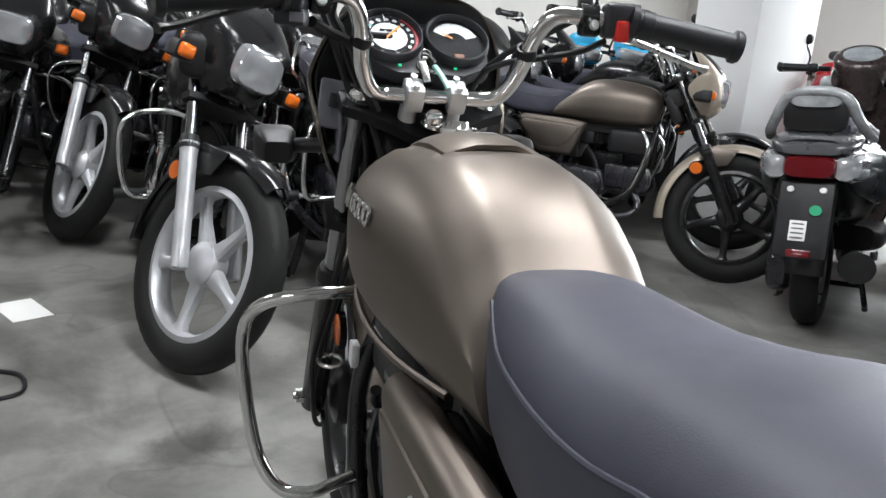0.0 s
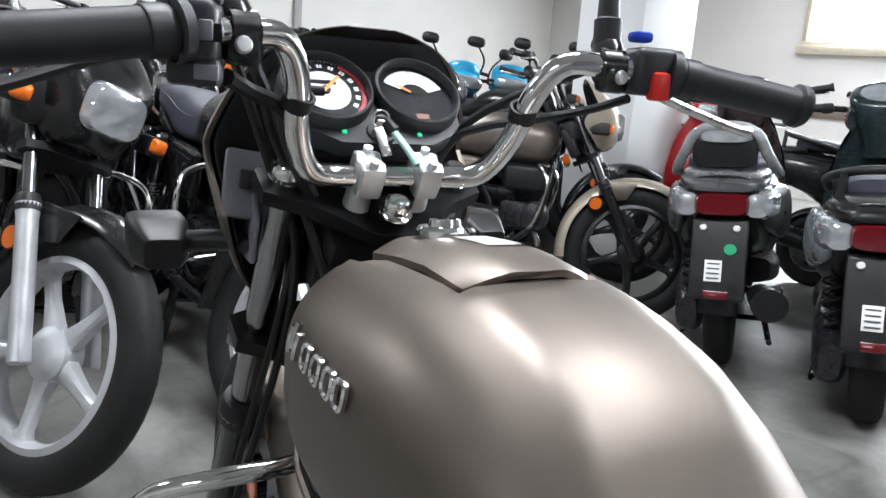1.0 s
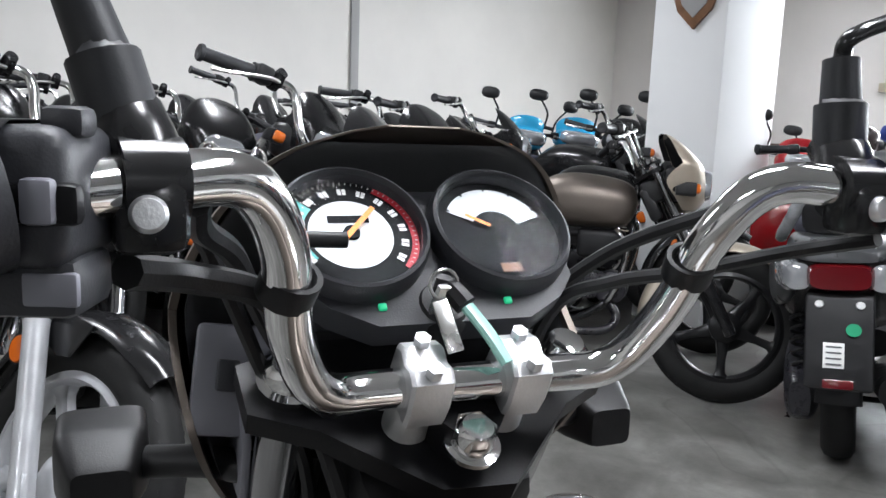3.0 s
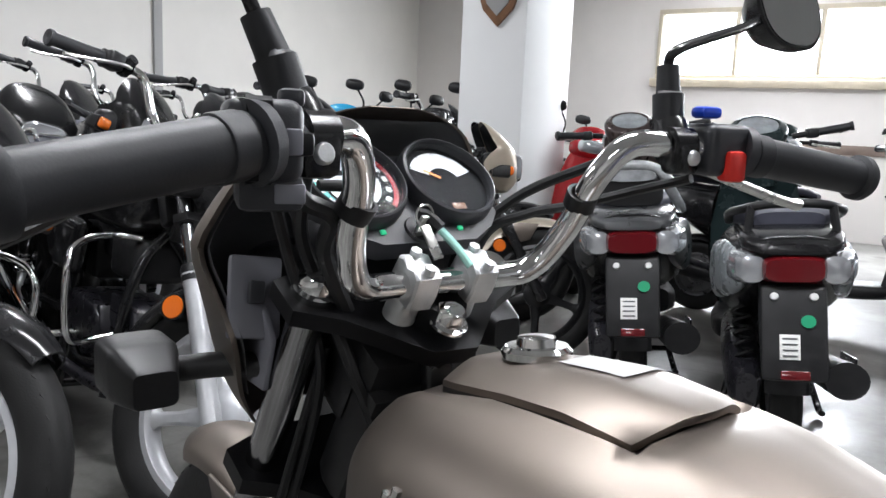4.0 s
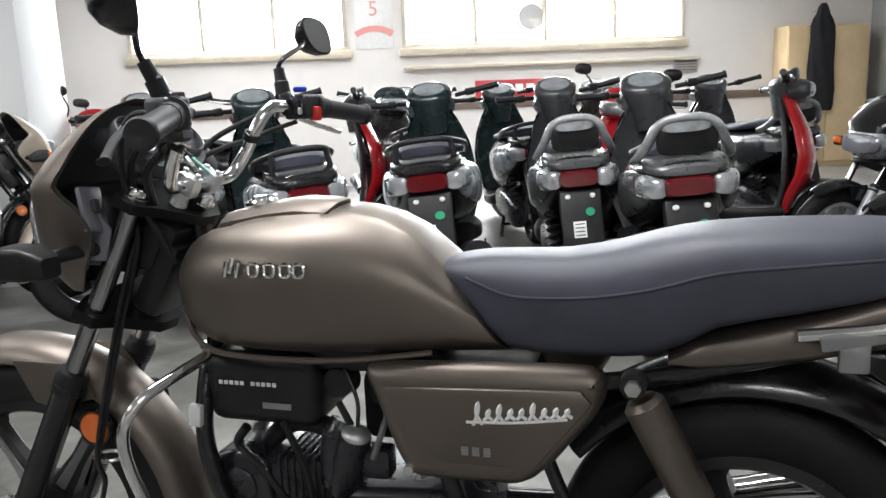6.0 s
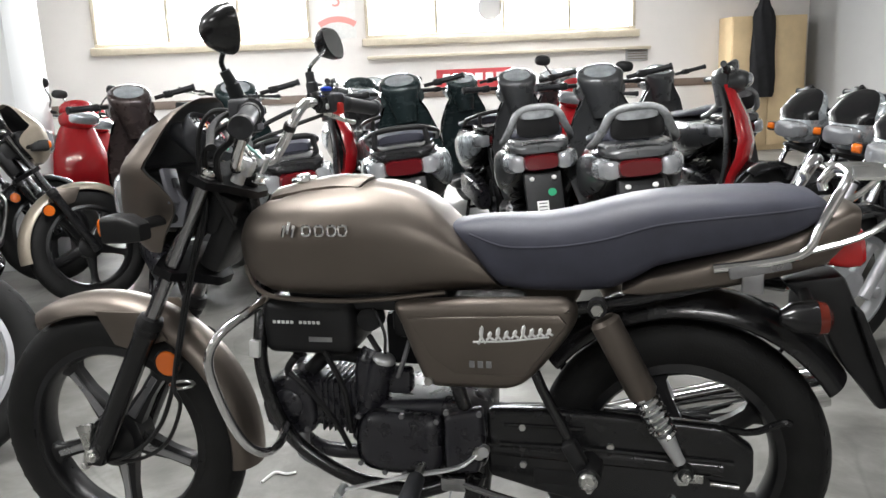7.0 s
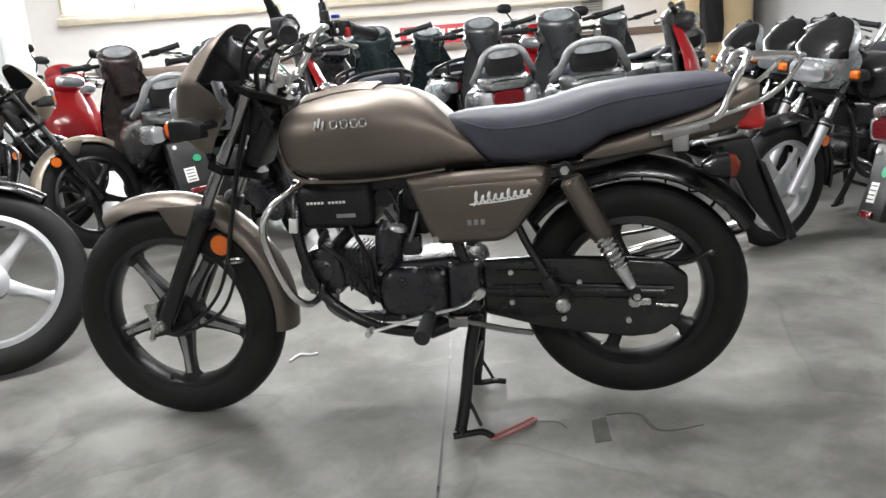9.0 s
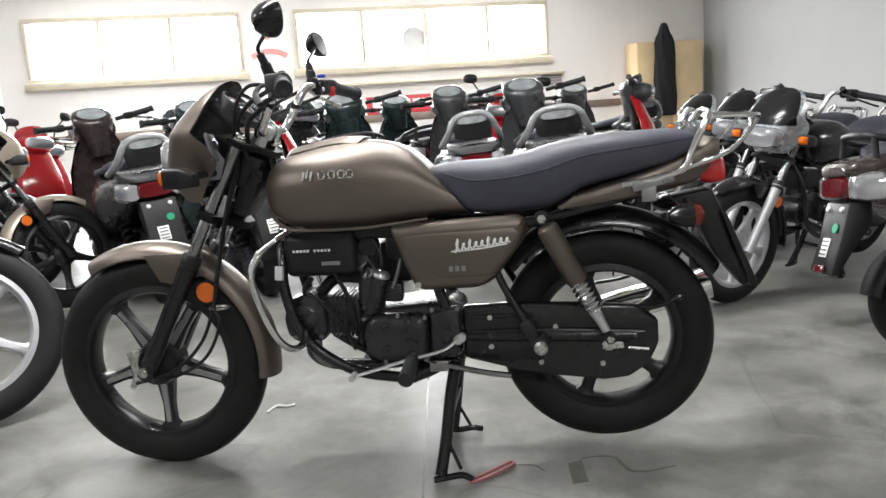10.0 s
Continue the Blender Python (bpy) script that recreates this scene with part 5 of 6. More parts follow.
    if guard:
        b = B()
        for q in (-1, 1):
            tube(b, [(-0.205, 0.06 * q, 0.665), (-0.170, 0.11 * q, 0.668), (-0.178, 0.18 * q, 0.660), (-0.208, 0.232 * q, 0.635), (-0.228, 0.250 * q, 0.585), (-0.212, 0.245 * q, 0.50), (-0.185, 0.228 * q, 0.42), (-0.160, 0.200 * q, 0.385), (-0.145, 0.16 * q, 0.385), (-0.155, 0.10 * q, 0.398)], 0.0090, 12, 5)
        P("leg_guard", b, CHROME, bike, "chrome tubular leg guard")
        if full:
            P("leg_guard_label", box(B(), (-0.2105, -0.096, 0.560), (0.022, 0.012, 0.036), 0.002, Matrix.Rotation(radians(6), 4, "Y")), WHITEP)
    # foot controls and stands
    b = tube(B(), [(0.258, -0.118, 0.378), (0.215, -0.145, 0.352), (0.12, -0.150, 0.330), (0.02, -0.155, 0.303), (-0.012, -0.165, 0.298)], lambda t: 0.0048 + 0.002 * math.sin(t * math.pi), 8, 5, 0.55)
    rod(b, (-0.018, -0.150, 0.297), (-0.018, -0.190, 0.297), 0.008)
    rod(b, (0.262, -0.115, 0.378), (0.262, -0.130, 0.378), 0.011)
    P("gear_lever", b, CAST, bike, "bright gear lever")
    for q in (-1, 1):
        b = rod(B(), (0.139, 0.175 * q, 0.338), (0.139, 0.285 * q, 0.324), 0.017, 0.019)
        fr = P("footrest", b, GRIP)
        P("footrest_bar", rod(B(), (0.139, 0.06 * q, 0.340), (0.139, 0.19 * q, 0.336), 0.010), STEEL, fr)
    b = tube(B(), [(0.16, -0.10, 0.315), (0.24, -0.13, 0.303), (0.32, -0.145, 0.290), (0.385, -0.15, 0.282)], 0.0075, 10, 3)
    box(b, (0.20, -0.12, 0.305), (0.05, 0.02, 0.03), 0.004)
    P("side_stand", b, DARKCHROME, bike, "folded side stand")
    b = B()
    for q in (-1, 1):
        tube(b, [(0.245, 0.10 * q, 0.315), (0.225, 0.11 * q, 0.24), (0.205, 0.13 * q, 0.11), (0.190, 0.150 * q, 0.03), (0.186, 0.155 * q, 0.016)], 0.016, 12, 4)
        tube(b, [(0.170, 0.165 * q, 0.010), (0.205, 0.155 * q, 0.012), (0.245, 0.155 * q, 0.018), (0.272, 0.165 * q, 0.010)], 0.009, 8, 4)
        tube(b, [(0.205, 0.13 * q, 0.11), (0.240, 0.145 * q, 0.03)], 0.005, 8, 1)
    rod(b, (0.215, -0.12, 0.16), (0.215, 0.12, 0.16), 0.010)
    P("centre_stand", b, BLACK, bike, "black centre stand lifting the rear wheel")
    if steer:
        names = ("front_wheel", "fork_leg", "triple_clamp", "handlebar", "mirror", "headlamp_cowl", "front_mudguard", "mudguard_stay", "reflector", "front_indicator")
        r = Matrix.Translation((-0.235, 0, 0.90)) @ Matrix.Rotation(radians(steer), 4, d) @ Matrix.Translation((0.235, 0, -0.90))
        for o in bike.children:
            if o.name.split(".")[0] in names:
                o.matrix_basis = r @ o.matrix_basis
    return bike

# ---- scooters ----
def scooter_wheel(owner, name, cx, cz):
    R = 0.215
    b = lathe(B(), [(0.125, -0.030), (0.150, -0.044), (0.185, -0.047), (0.205, -0.036), (R, -0.014), (R, 0.014), (0.205, 0.036), (0.185, 0.047), (0.150, 0.044), (0.125, 0.030)], (cx, 0, cz), seg=44)
    w = part(name, b, RUBBER, owner)
    b = lathe(B(), [(0, -0.030), (0.045, -0.034), (0.060, -0.012), (0.105, -0.010), (0.122, -0.034), (0.130, -0.034), (0.130, 0.034), (0.122, 0.034), (0.105, 0.010), (0.060, 0.012), (0.045, 0.034), (0, 0.030)], (cx, 0, cz), seg=36, closed=False)
    part("rim", b, GREYALLOY, w)
    return w


def body_loft(tab, nt=3.0, nb=3.5, seg=32):
    """tab: rows of x, half width, top, bottom."""
    rows = [np.array(r, float) for r in tab]
    pts = []
    for i in range(len(rows) - 1):
        a, b, c, d = rows[max(i - 1, 0)], rows[i], rows[i + 1], rows[min(i + 2, len(rows) - 1)]
        for k in range(4):
            t = k / 4
            pts.append(0.5 * (2 * b + (c - a) * t + (2 * a - 5 * b + 4 * c - d) * t * t + (3 * b - a - 3 * c + d) * t ** 3))
    pts.append(rows[-1])
    loops = [[Vector((r[0], y, z)) for y, z in sect(max(r[1], 0.004), r[2], (r[2] + r[3]) / 2, min(r[3], r[2] - 0.004), nt, nb, seg)] for r in pts]
    return rings(B(), loops)


WIDE = Matrix.Diagonal((1.0, 1.10, 1.0, 1.0))


def scooter(m, label, paint, shield, back="film", group="row of scooters", steer=12.0, tail=REDLENS, side=None, mirrors=False, head=None, apron=None):
    """An automatic scooter. Its front points along -x, the ground is z = 0, its tail lamp lies near x = 0.86."""
    sc = thing("scooter", m @ WIDE, label, "scooter", group)
    P = lambda name, bm, material, owner=sc, text="", angle=40: part(name, bm, material, owner, text, angle)
    rw = scooter_wheel(sc, "rear_wheel", 0.56, 0.215)
    front = [scooter_wheel(sc, "front_wheel", -0.68, 0.215)]
    # under-seat body with its side panels
    body = P("body", body_loft([(-0.06, 0.120, 0.70, 0.30), (0.0, 0.150, 0.735, 0.33), (0.20, 0.182, 0.745, 0.36), (0.45, 0.190, 0.750, 0.42), (0.65, 0.178, 0.760, 0.52), (0.80, 0.140, 0.770, 0.60), (0.885, 0.105, 0.765, 0.66)], 3.2, 2.6), paint)
    # tail: red lamp between two clear indicators
    b = body_loft([(0.820, 0.088, 0.715, 0.615), (0.875, 0.086, 0.712, 0.620), (0.908, 0.074, 0.700, 0.632)], 4, 4, 24)
    P("tail_lamp", b, tail, body, "wide red tail lamp")
    for q in (-1, 1):
        b = B()
        rings(b, [[Vector((x, q * (0.122 - 0.3 * (x - 0.83)) + y, z)) for y, z in sect(0.040 * k, 0.665 + 0.052 * k, 0.665, 0.665 - 0.050 * k, 3, 3, 18)] for x, k in ((0.80, 1.0), (0.855, 1.0), (0.885, 0.8), (0.892, 0.4))])
        P("rear_indicator", b, CLEARLENS, body, "clear rear indicator")
        b = body_loft([(0.22, 0.014, 0.66, 0.50), (0.42, 0.028, 0.695, 0.49), (0.62, 0.036, 0.722, 0.53), (0.77, 0.026, 0.722, 0.58), (0.845, 0.008, 0.700, 0.63)], 2.2, 2.2, 20)
        bmesh.ops.translate(b, vec=(0, q * 0.178, 0), verts=b.verts)
        for v in b.verts:
            v.co.y -= q * max(0, v.co.x - 0.5) * 0.16
        P("side_panel", b, side or paint, body)
    # seat
    P("seat", body_loft([(-0.05, 0.090, 0.745, 0.715), (0.02, 0.125, 0.775, 0.725), (0.20, 0.140, 0.785, 0.735), (0.36, 0.145, 0.800, 0.745), (0.52, 0.140, 0.830, 0.755), (0.66, 0.125, 0.840, 0.765), (0.74, 0.095, 0.825, 0.775)], 3.2, 4), SEAT, sc, "black vinyl seat")
    # grab rail
    if back == "film":
        b = B()
        arch = [(0.70, -0.160, 0.765), (0.78, -0.148, 0.792), (0.84, -0.122, 0.845), (0.865, -0.096, 0.902), (0.872, -0.055, 0.930), (0.874, 0.0, 0.936), (0.872, 0.055, 0.930), (0.865, 0.096, 0.902), (0.84, 0.122, 0.845), (0.78, 0.148, 0.792), (0.70, 0.160, 0.765)]
        tube(b, arch, 0.018, 12, 5)
        rl = P("grab_rail", b, FILM, sc, "grab rail wrapped in clear film")
        b = B()
        rings(b, [[Vector((x0 + 0.10 * (z - 0.85), y, z)) for y, z in sect(0.098 * k, 0.850 + 0.066 * k, 0.845, 0.845 - 0.056 * k, 3.0, 4.0, 24)] for x0, k in ((0.835, 0.9), (0.842, 1.0), (0.862, 1.0), (0.870, 0.9))])
        P("back_pad", b, MATTE, rl, "black back rest pad")
        b = B()
        rings(b, [[Vector((x0 + 0.10 * (z - 0.90), y, z)) for y, z in sect(0.080 * k, 0.898 + 0.024 * k, 0.898, 0.898 - 0.020 * k, 3.0, 3.0, 24)] for x0, k in ((0.868, 0.9), (0.874, 1.0), (0.884, 0.9))])
        P("back_film", b, FILM, rl)
    else:
        b = B()
        tube(b, [(0.45, -0.150, 0.770), (0.62, -0.155, 0.812), (0.76, -0.125, 0.838), (0.815, -0.070, 0.856), (0.825, 0.0, 0.860), (0.815, 0.070, 0.856), (0.76, 0.125, 0.838), (0.62, 0.155, 0.812), (0.45, 0.150, 0.770)], 0.014, 10, 5)
        tube(b, [(0.80, -0.115, 0.770), (0.80, -0.105, 0.850)], 0.012, 8, 2)
        tube(b, [(0.80, 0.115, 0.770), (0.80, 0.105, 0.850)], 0.012, 8, 2)
        P("grab_rail", b, MATTE, sc, "black tubular grab rail")
    P("tail_cover", body_loft([(0.66, 0.135, 0.790, 0.735), (0.78, 0.140, 0.785, 0.715), (0.87, 0.120, 0.765, 0.712), (0.900, 0.085, 0.745, 0.712)], 3, 4), GREYP if back == "film" else paint)
    # plate carrier, its sticker, label and reflector
    car = P("plate_carrier", prism(B(), [(0.80, 0.615), (0.885, 0.615), (0.925, 0.46), (0.965, 0.345), (0.935, 0.335), (0.86, 0.45), (0.80, 0.52)], -0.085, 0.085, 0.012, 2), MATTE)
    P("green_sticker", lathe(B(), [(0, 0), (0.019, 0), (0.019, 0.003), (0, 0.003)], (0.9155, 0.035, 0.515), (1, 0, 0.27), 20, False), GREENS, car, "round green sticker")
    for q in (-1, 1):
        P("plate_bolt", lathe(B(), [(0, 0), (0.012, 0), (0.010, 0.008), (0, 0.009)], (0.893, 0.050 * q, 0.585), (1, 0, 0.27), 12, False), WHITEP, car)
    P("paper_label", box(B(), (0.935, -0.012, 0.440), (0.003, 0.052, 0.075), 0.0006, Matrix.Rotation(-0.32, 4, "Y")), PAPER, car, "white paper label")
    mk = B()
    for i in range(4):
        box(mk, (0.9375 + 0.006 * (i - 1.5), -0.012, 0.440 - 0.016 * (i - 1.5)), (0.003, 0.038, 0.005), 0, Matrix.Rotation(-0.32, 4, "Y"))
    P("label_bar", mk, GREYP, car)
    P("rear_reflector", box(B(), (0.966, 0.0, 0.362), (0.010, 0.075, 0.028), 0.004, Matrix.Rotation(-0.32, 4, "Y")), REDLENS, car, "small red reflector")
    # drive unit, silencer, stand
    b = body_loft([(-0.02, 0.035, 0.34, 0.22), (0.10, 0.055, 0.37, 0.18), (0.40, 0.060, 0.36, 0.16), (0.60, 0.050, 0.32, 0.13), (0.68, 0.030, 0.28, 0.16)], 3, 3, 20)
    bmesh.ops.translate(b, vec=(0, -0.105, 0), verts=b.verts)
    P("drive_unit", b, ENGINE)
    b = rod(B(), (0.33, 0.125, 0.225), (0.76, 0.160, 0.290), 0.052, 0.060, 20)
    tube(b, [(0.10, 0.06, 0.20), (0.22, 0.11, 0.19), (0.34, 0.125, 0.226)], 0.016, 10, 4)
    ex = P("silencer", b, MATTE)
    P("silencer_shield", prism(B(), [(0.42, 0.26), (0.68, 0.31), (0.69, 0.345), (0.42, 0.30)], 0.190, 0.198, 0.006), ENGINE, ex)
    P("rear_shock", spring(B(), (0.62, -0.10, 0.26), (0.52, -0.12, 0.52), 0.026, 0.006, 7), MATTE)
    line = [(0.56 + 0.245 * math.cos(radians(a)), 0.215 + 0.245 * math.sin(radians(a))) for a in range(120, 4, -8)]
    P("rear_mudguard", shell(B(), line, 0.062, 0.035), MATTE)
    b = rod(B(), (0.17, -0.14, 0.09), (0.17, 0.14, 0.09), 0.012, None, 8)
    for q in (-1, 1):
        tube(b, [(0.10, 0.10 * q, 0.22), (0.17, 0.14 * q, 0.09), (0.21, 0.16 * q, 0.012), (0.26, 0.165 * q, 0.010)], 0.012, 8, 3)
    P("centre_stand", b, BLACK)
    # floor, legshield, apron
    P("floorboard", body_loft([(-0.46, 0.16, 0.30, 0.22), (-0.30, 0.185, 0.29, 0.20), (-0.10, 0.18, 0.30, 0.20), (0.0, 0.15, 0.33, 0.21)], 5, 4), MATTE)
    b = B()
    loops = []
    for z, x, w, bow in ((0.25, -0.455, 0.140, 0.045), (0.36, -0.480, 0.172, 0.055), (0.48, -0.530, 0.190, 0.085), (0.60, -0.545, 0.192, 0.090), (0.76, -0.515, 0.172, 0.080), (0.90, -0.468, 0.128, 0.060), (1.00, -0.435, 0.080, 0.045)):
        o = [Vector((x - bow * math.cos(t * math.pi / 2), w * math.sin(t * math.pi / 2), z)) for t in (-1 + 2 * k / 14 for k in range(15))]
        loops.append(o + [p + Vector((0.05 - 0.03 * abs(-1 + 2 * (14 - k) / 14), 0, 0)) for k, p in enumerate(o[::-1])])
    P("legshield", rings(b, loops), apron or paint)
    b = B()
    loops = []
    for z, x, w in ((0.27, -0.435, 0.14), (0.45, -0.465, 0.185), (0.65, -0.465, 0.185), (0.84, -0.445, 0.145), (1.00, -0.405, 0.07)):
        o = [Vector((x + 0.012 - 0.03 * math.cos(t * math.pi / 2), w * math.sin(t * math.pi / 2), z)) for t in (-1 + 2 * k / 14 for k in range(15))]
        loops.append(o + [p + Vector((0.016, 0, 0)) for p in o[::-1]])
    P("inner_panel", rings(b, loops), shield, sc, "inner leg panel with lock and hook")
    P("bag_hook", tube(B(), [(-0.42, 0.0, 0.76), (-0.385, 0.0, 0.745), (-0.375, 0, 0.765)], 0.008, 8, 3), STEEL)
    fm = P("front_mudguard", shell(B(), [(-0.68 + 0.250 * math.cos(radians(a)), 0.215 + 0.250 * math.sin(radians(a))) for a in range(170, 14, -8)], 0.075, 0.05), paint)
    front.append(fm)
    # headset: tapered cowl with a tilted dial, lamp, grips, levers, mirrors
    def oval(cx, cz, hx, hy, tilt_, n=32):
        r = Matrix.Rotation(radians(tilt_), 3, "Y")
        return [Vector((cx, 0, cz)) + r @ Vector((hx * math.cos(a), hy * math.sin(a), 0)) for a in (2 * math.pi * k / n for k in range(n))]
    b = rings(B(), [oval(-0.43, 0.84, 0.056, 0.062, 0), oval(-0.43, 0.93, 0.070, 0.078, 6), oval(-0.43, 1.01, 0.086, 0.098, 14), oval(-0.428, 1.066, 0.098, 0.114, 24),
                    oval(-0.424, 1.096, 0.100, 0.116, 30), oval(-0.420, 1.110, 0.092, 0.106, 32), oval(-0.4165, 1.1165, 0.078, 0.088, 32), oval(-0.418, 1.112, 0.070, 0.078, 32)])
    hs = P("headset", b, head or shield)
    hs.location.z = -0.01
    front.append(hs)
    P("dial", rings(B(), [oval(-0.4175, 1.1135, 0.071, 0.079, 32), oval(-0.416, 1.1165, 0.058, 0.066, 32), oval(-0.4155, 1.118, 0.030, 0.036, 32)]), DIALGLASS, hs, "smoked instrument dial")
    P("lamp_cowl", body_loft([(-0.590, 0.050, 1.052, 0.980), (-0.560, 0.095, 1.075, 0.955), (-0.50, 0.120, 1.088, 0.935), (-0.43, 0.122, 1.075, 0.930)], 2.6, 2.6, 28), head or shield, hs)
    P("headlamp", body_loft([(-0.605, 0.045, 1.040, 0.995), (-0.590, 0.085, 1.060, 0.975), (-0.560, 0.110, 1.068, 0.968)], 3, 3, 24), CLEARLENS, hs)
    for q in (-1, 1):
        a, e = Vector((-0.42, 0.13 * q, 1.050)), Vector((-0.355, 0.345 * q, 1.075))
        u = (e - a).normalized()
        P("bar_end", rod(B(), a, a + u * 0.11, 0.013), MATTE, hs)
        P("grip", lathe(B(), [(0, 0), (0.019, 0), (0.017, 0.006), (0.017, 0.112), (0.021, 0.116), (0.020, 0.126), (0, 0.128)], a + u * 0.10, u, 16, False), GRIP, hs)
        P("switchgear", box(B(), a + u * 0.075, (0.05, 0.045, 0.045), 0.010), MATTE, hs)
        P("lever", tube(B(), [a + u * 0.06 + Vector((-0.03, 0, -0.005)), a + u * 0.12 + Vector((-0.05, 0, -0.012)), a + u * 0.22 + Vector((-0.045, 0, -0.02))], 0.007, 8, 4), STEEL, hs)
        if not mirrors:
            continue
        h = Vector((-0.44, 0.250 * q, 1.260))
        mi = P("mirror", tube(B(), [a + u * 0.05 + Vector((-0.01, 0, 0.01)), a + Vector((-0.02, 0.05 * q, 0.10)), h + Vector((-0.01, -0.02 * q, -0.03))], 0.006, 8, 4), MATTE, hs)
        n = Vector((0.9, -0.35 * q, 0.1)).normalized()
        s, up = Vector((0, 0, 1)).cross(n).normalized(), Vector((0, 0, 1))
        lo = [[h + n * bk + k * (0.055 * math.copysign(abs(math.cos(t)) ** 0.75, math.cos(t)) * s + 0.038 * math.copysign(abs(math.sin(t)) ** 0.75, math.sin(t)) * up) for t in (2 * math.pi * i / 20 for i in range(20))] for bk, k in ((-0.028, 0.4), (-0.015, 0.9), (0.0, 1.0))]
        P("mirror_housing", rings(B(), lo), MATTE, mi)
        gb_ = B()
        gb_.faces.new([gb_.verts.new(h + n * 0.001 + 0.92 * (p - h)) for p in lo[-1]])
        P("mirror_glass", gb_, MIRROR, mi)
    b = rod(B(), (-0.44, 0, 0.98), (-0.60, 0, 0.42), 0.022)
    for q in (-1, 1):
        tube(b, [(-0.60, 0.07 * q, 0.42), (-0.655, 0.07 * q, 0.30), (-0.68, 0.06 * q, 0.215)], 0.016, 8, 3)
    front.append(P("fork", b, BLACK))
    turn_front(front, steer, Vector((-0.44, 0, 0.98)), Vector((0.16, 0, 0.56)))
    return sc


def turn_front(obs, degrees, at, axis):
    r = Matrix.Translation(at) @ Matrix.Rotation(radians(degrees), 4, axis.normalized()) @ Matrix.Translation(-at)
    for o in obs:
        o.matrix_basis = r @ o.matrix_basis


def parked(x, y, heading, lean=0.0):
    """Front of the vehicle along heading (degrees from +x, counter-clockwise), leaning to its own left."""
    return pose(x, y, 0, 0, 0, heading + 180) @ pose(0, 0, 0, lean, 0, 0)

# ---- the display motorcycle ----
motorcycle(Matrix(), "brown matte motorcycle with dark seat standing on its centre stand", BROWN, DARKALLOY, GREYALLOY)

# ---- motorcycles parked round it ----
G1 = "parked motorcycles"
S8 = Matrix.Scale(1.05, 4)
silver = motorcycle(parked(-2.13, -0.345, 0, 5) @ S8, "black motorcycle with silver cast wheels leaning on its side stand", BLACK, ALLOY, None, group=G1, full=False, fork=ALLOY, steer=36, mirrors=False)
copy_thing(silver, parked(-2.13, 0.22, 4, 6))
brown2 = motorcycle(parked(-2.61, 1.58, 49, 6), "brown motorcycle with pale cowl and mudguard on its side stand", BROWN, DARKALLOY, None, group=G1, full=False, steer=8, mirrors=False, cowl=BEIGE, fender=BEIGE)
black = motorcycle(parked(-3.20, 2.02, 49, 6), "black motorcycle with black wheels beside the white pillar", BLACK, DARKALLOY, None, group=G1, full=False, steer=14, mirrors=False)
for x, y, h, l, k in ((-3.45, 0.95, 45, 7, 1.05), (-3.30, -1.75, 172, 7, 1.0), (-3.2, -2.6, 175, 7, 1.0), (-4.10, 1.50, 42, 6, 1.10), (-3.95, 2.35, 35, 6, 1.10)):
    copy_thing(black, parked(x, y, h, l) @ Matrix.Scale(k, 4))
rng = random.Random(4)
for i in range(6):
    copy_thing(silver if i in (1, 4) else black, parked(-3.62 + rng.uniform(-0.12, 0.12), -1.20 + 0.42 * i, rng.uniform(-9, 9), 7) @ Matrix.Scale(1.07 + 0.02 * rng.random(), 4))
for i in range(10):
    copy_thing(silver if i in (2, 5, 6) else black, parked(-4.95 - 0.03 * i + rng.uniform(-0.1, 0.1), -2.3 + 0.46 * i, rng.uniform(-9, 9), 7) @ Matrix.Scale(1.06 + 0.03 * rng.random(), 4))
kk = motorcycle(parked(1.72, 1.99, 222, 9) @ Matrix.Scale(0.90, 4), "black motorcycle with silver wheels, clear headlamp and chrome guard", BLACK, ALLOY, None, group="black motorcycles in a row", full=False, cowl=SILVERP, fork=ALLOY, steer=-6, mirrors=False, visor=BLACK)
copy_thing(kk, parked(1.81, 2.95, 222, 7) @ Matrix.Scale(1.0, 4))
copy_thing(kk, parked(1.68, 3.46, 222, 7) @ Matrix.Scale(1.0, 4))
copy_thing(kk, parked(2.90, 2.65, 222, 9) @ Matrix.Scale(0.97, 4))

# ---- scooters ----
S2_, S3_ = "row of scooters", "scooters along the wall"
film = scooter(parked(-2.02, 2.51, 130, 5), "dark scooter with film-wrapped grab rail and red tail lamp", BLACK, MAROON, "film", S2_, side=GREYP)
pale = scooter(parked(-1.40, 2.60, 126, 5), "silver scooter with black grab rail and dark green headset", BLACK, GREENP, "tube", S2_, side=SILVERP)
copy_thing(pale, parked(-0.71, 3.18, 104, 5) @ WIDE)
light = scooter(parked(0.0, 3.32, 101, 4), "dark scooter with film-wrapped back rest and clear indicators", BLACK, GREYP, "film", S2_, side=GREYP)
copy_thing(light, parked(0.52, 3.0, 98, 4) @ WIDE)
redsc = scooter(parked(-3.66, 3.66, -38, 5) @ Matrix.Scale(0.93, 4), "black scooter with red front and black mirrors beside the pillar", BLACK, MATTE, "tube", S3_, mirrors=True, head=RED, apron=RED)
copy_thing(redsc, parked(-3.90, 4.20, -40, 5) @ Matrix.Scale(0.93, 4) @ WIDE)
copy_thing(redsc, parked(0.30, 4.42, 250, 4) @ WIDE)
dkred = scooter(parked(0.76, 4.25, -8, 5), "black scooter with red front apron near the wardrobe", BLACK, GREYP, "tube", S3_, side=BLACK, apron=RED)
copy_thing(dkred, parked(0.35, 4.9, 110, 4) @ WIDE)
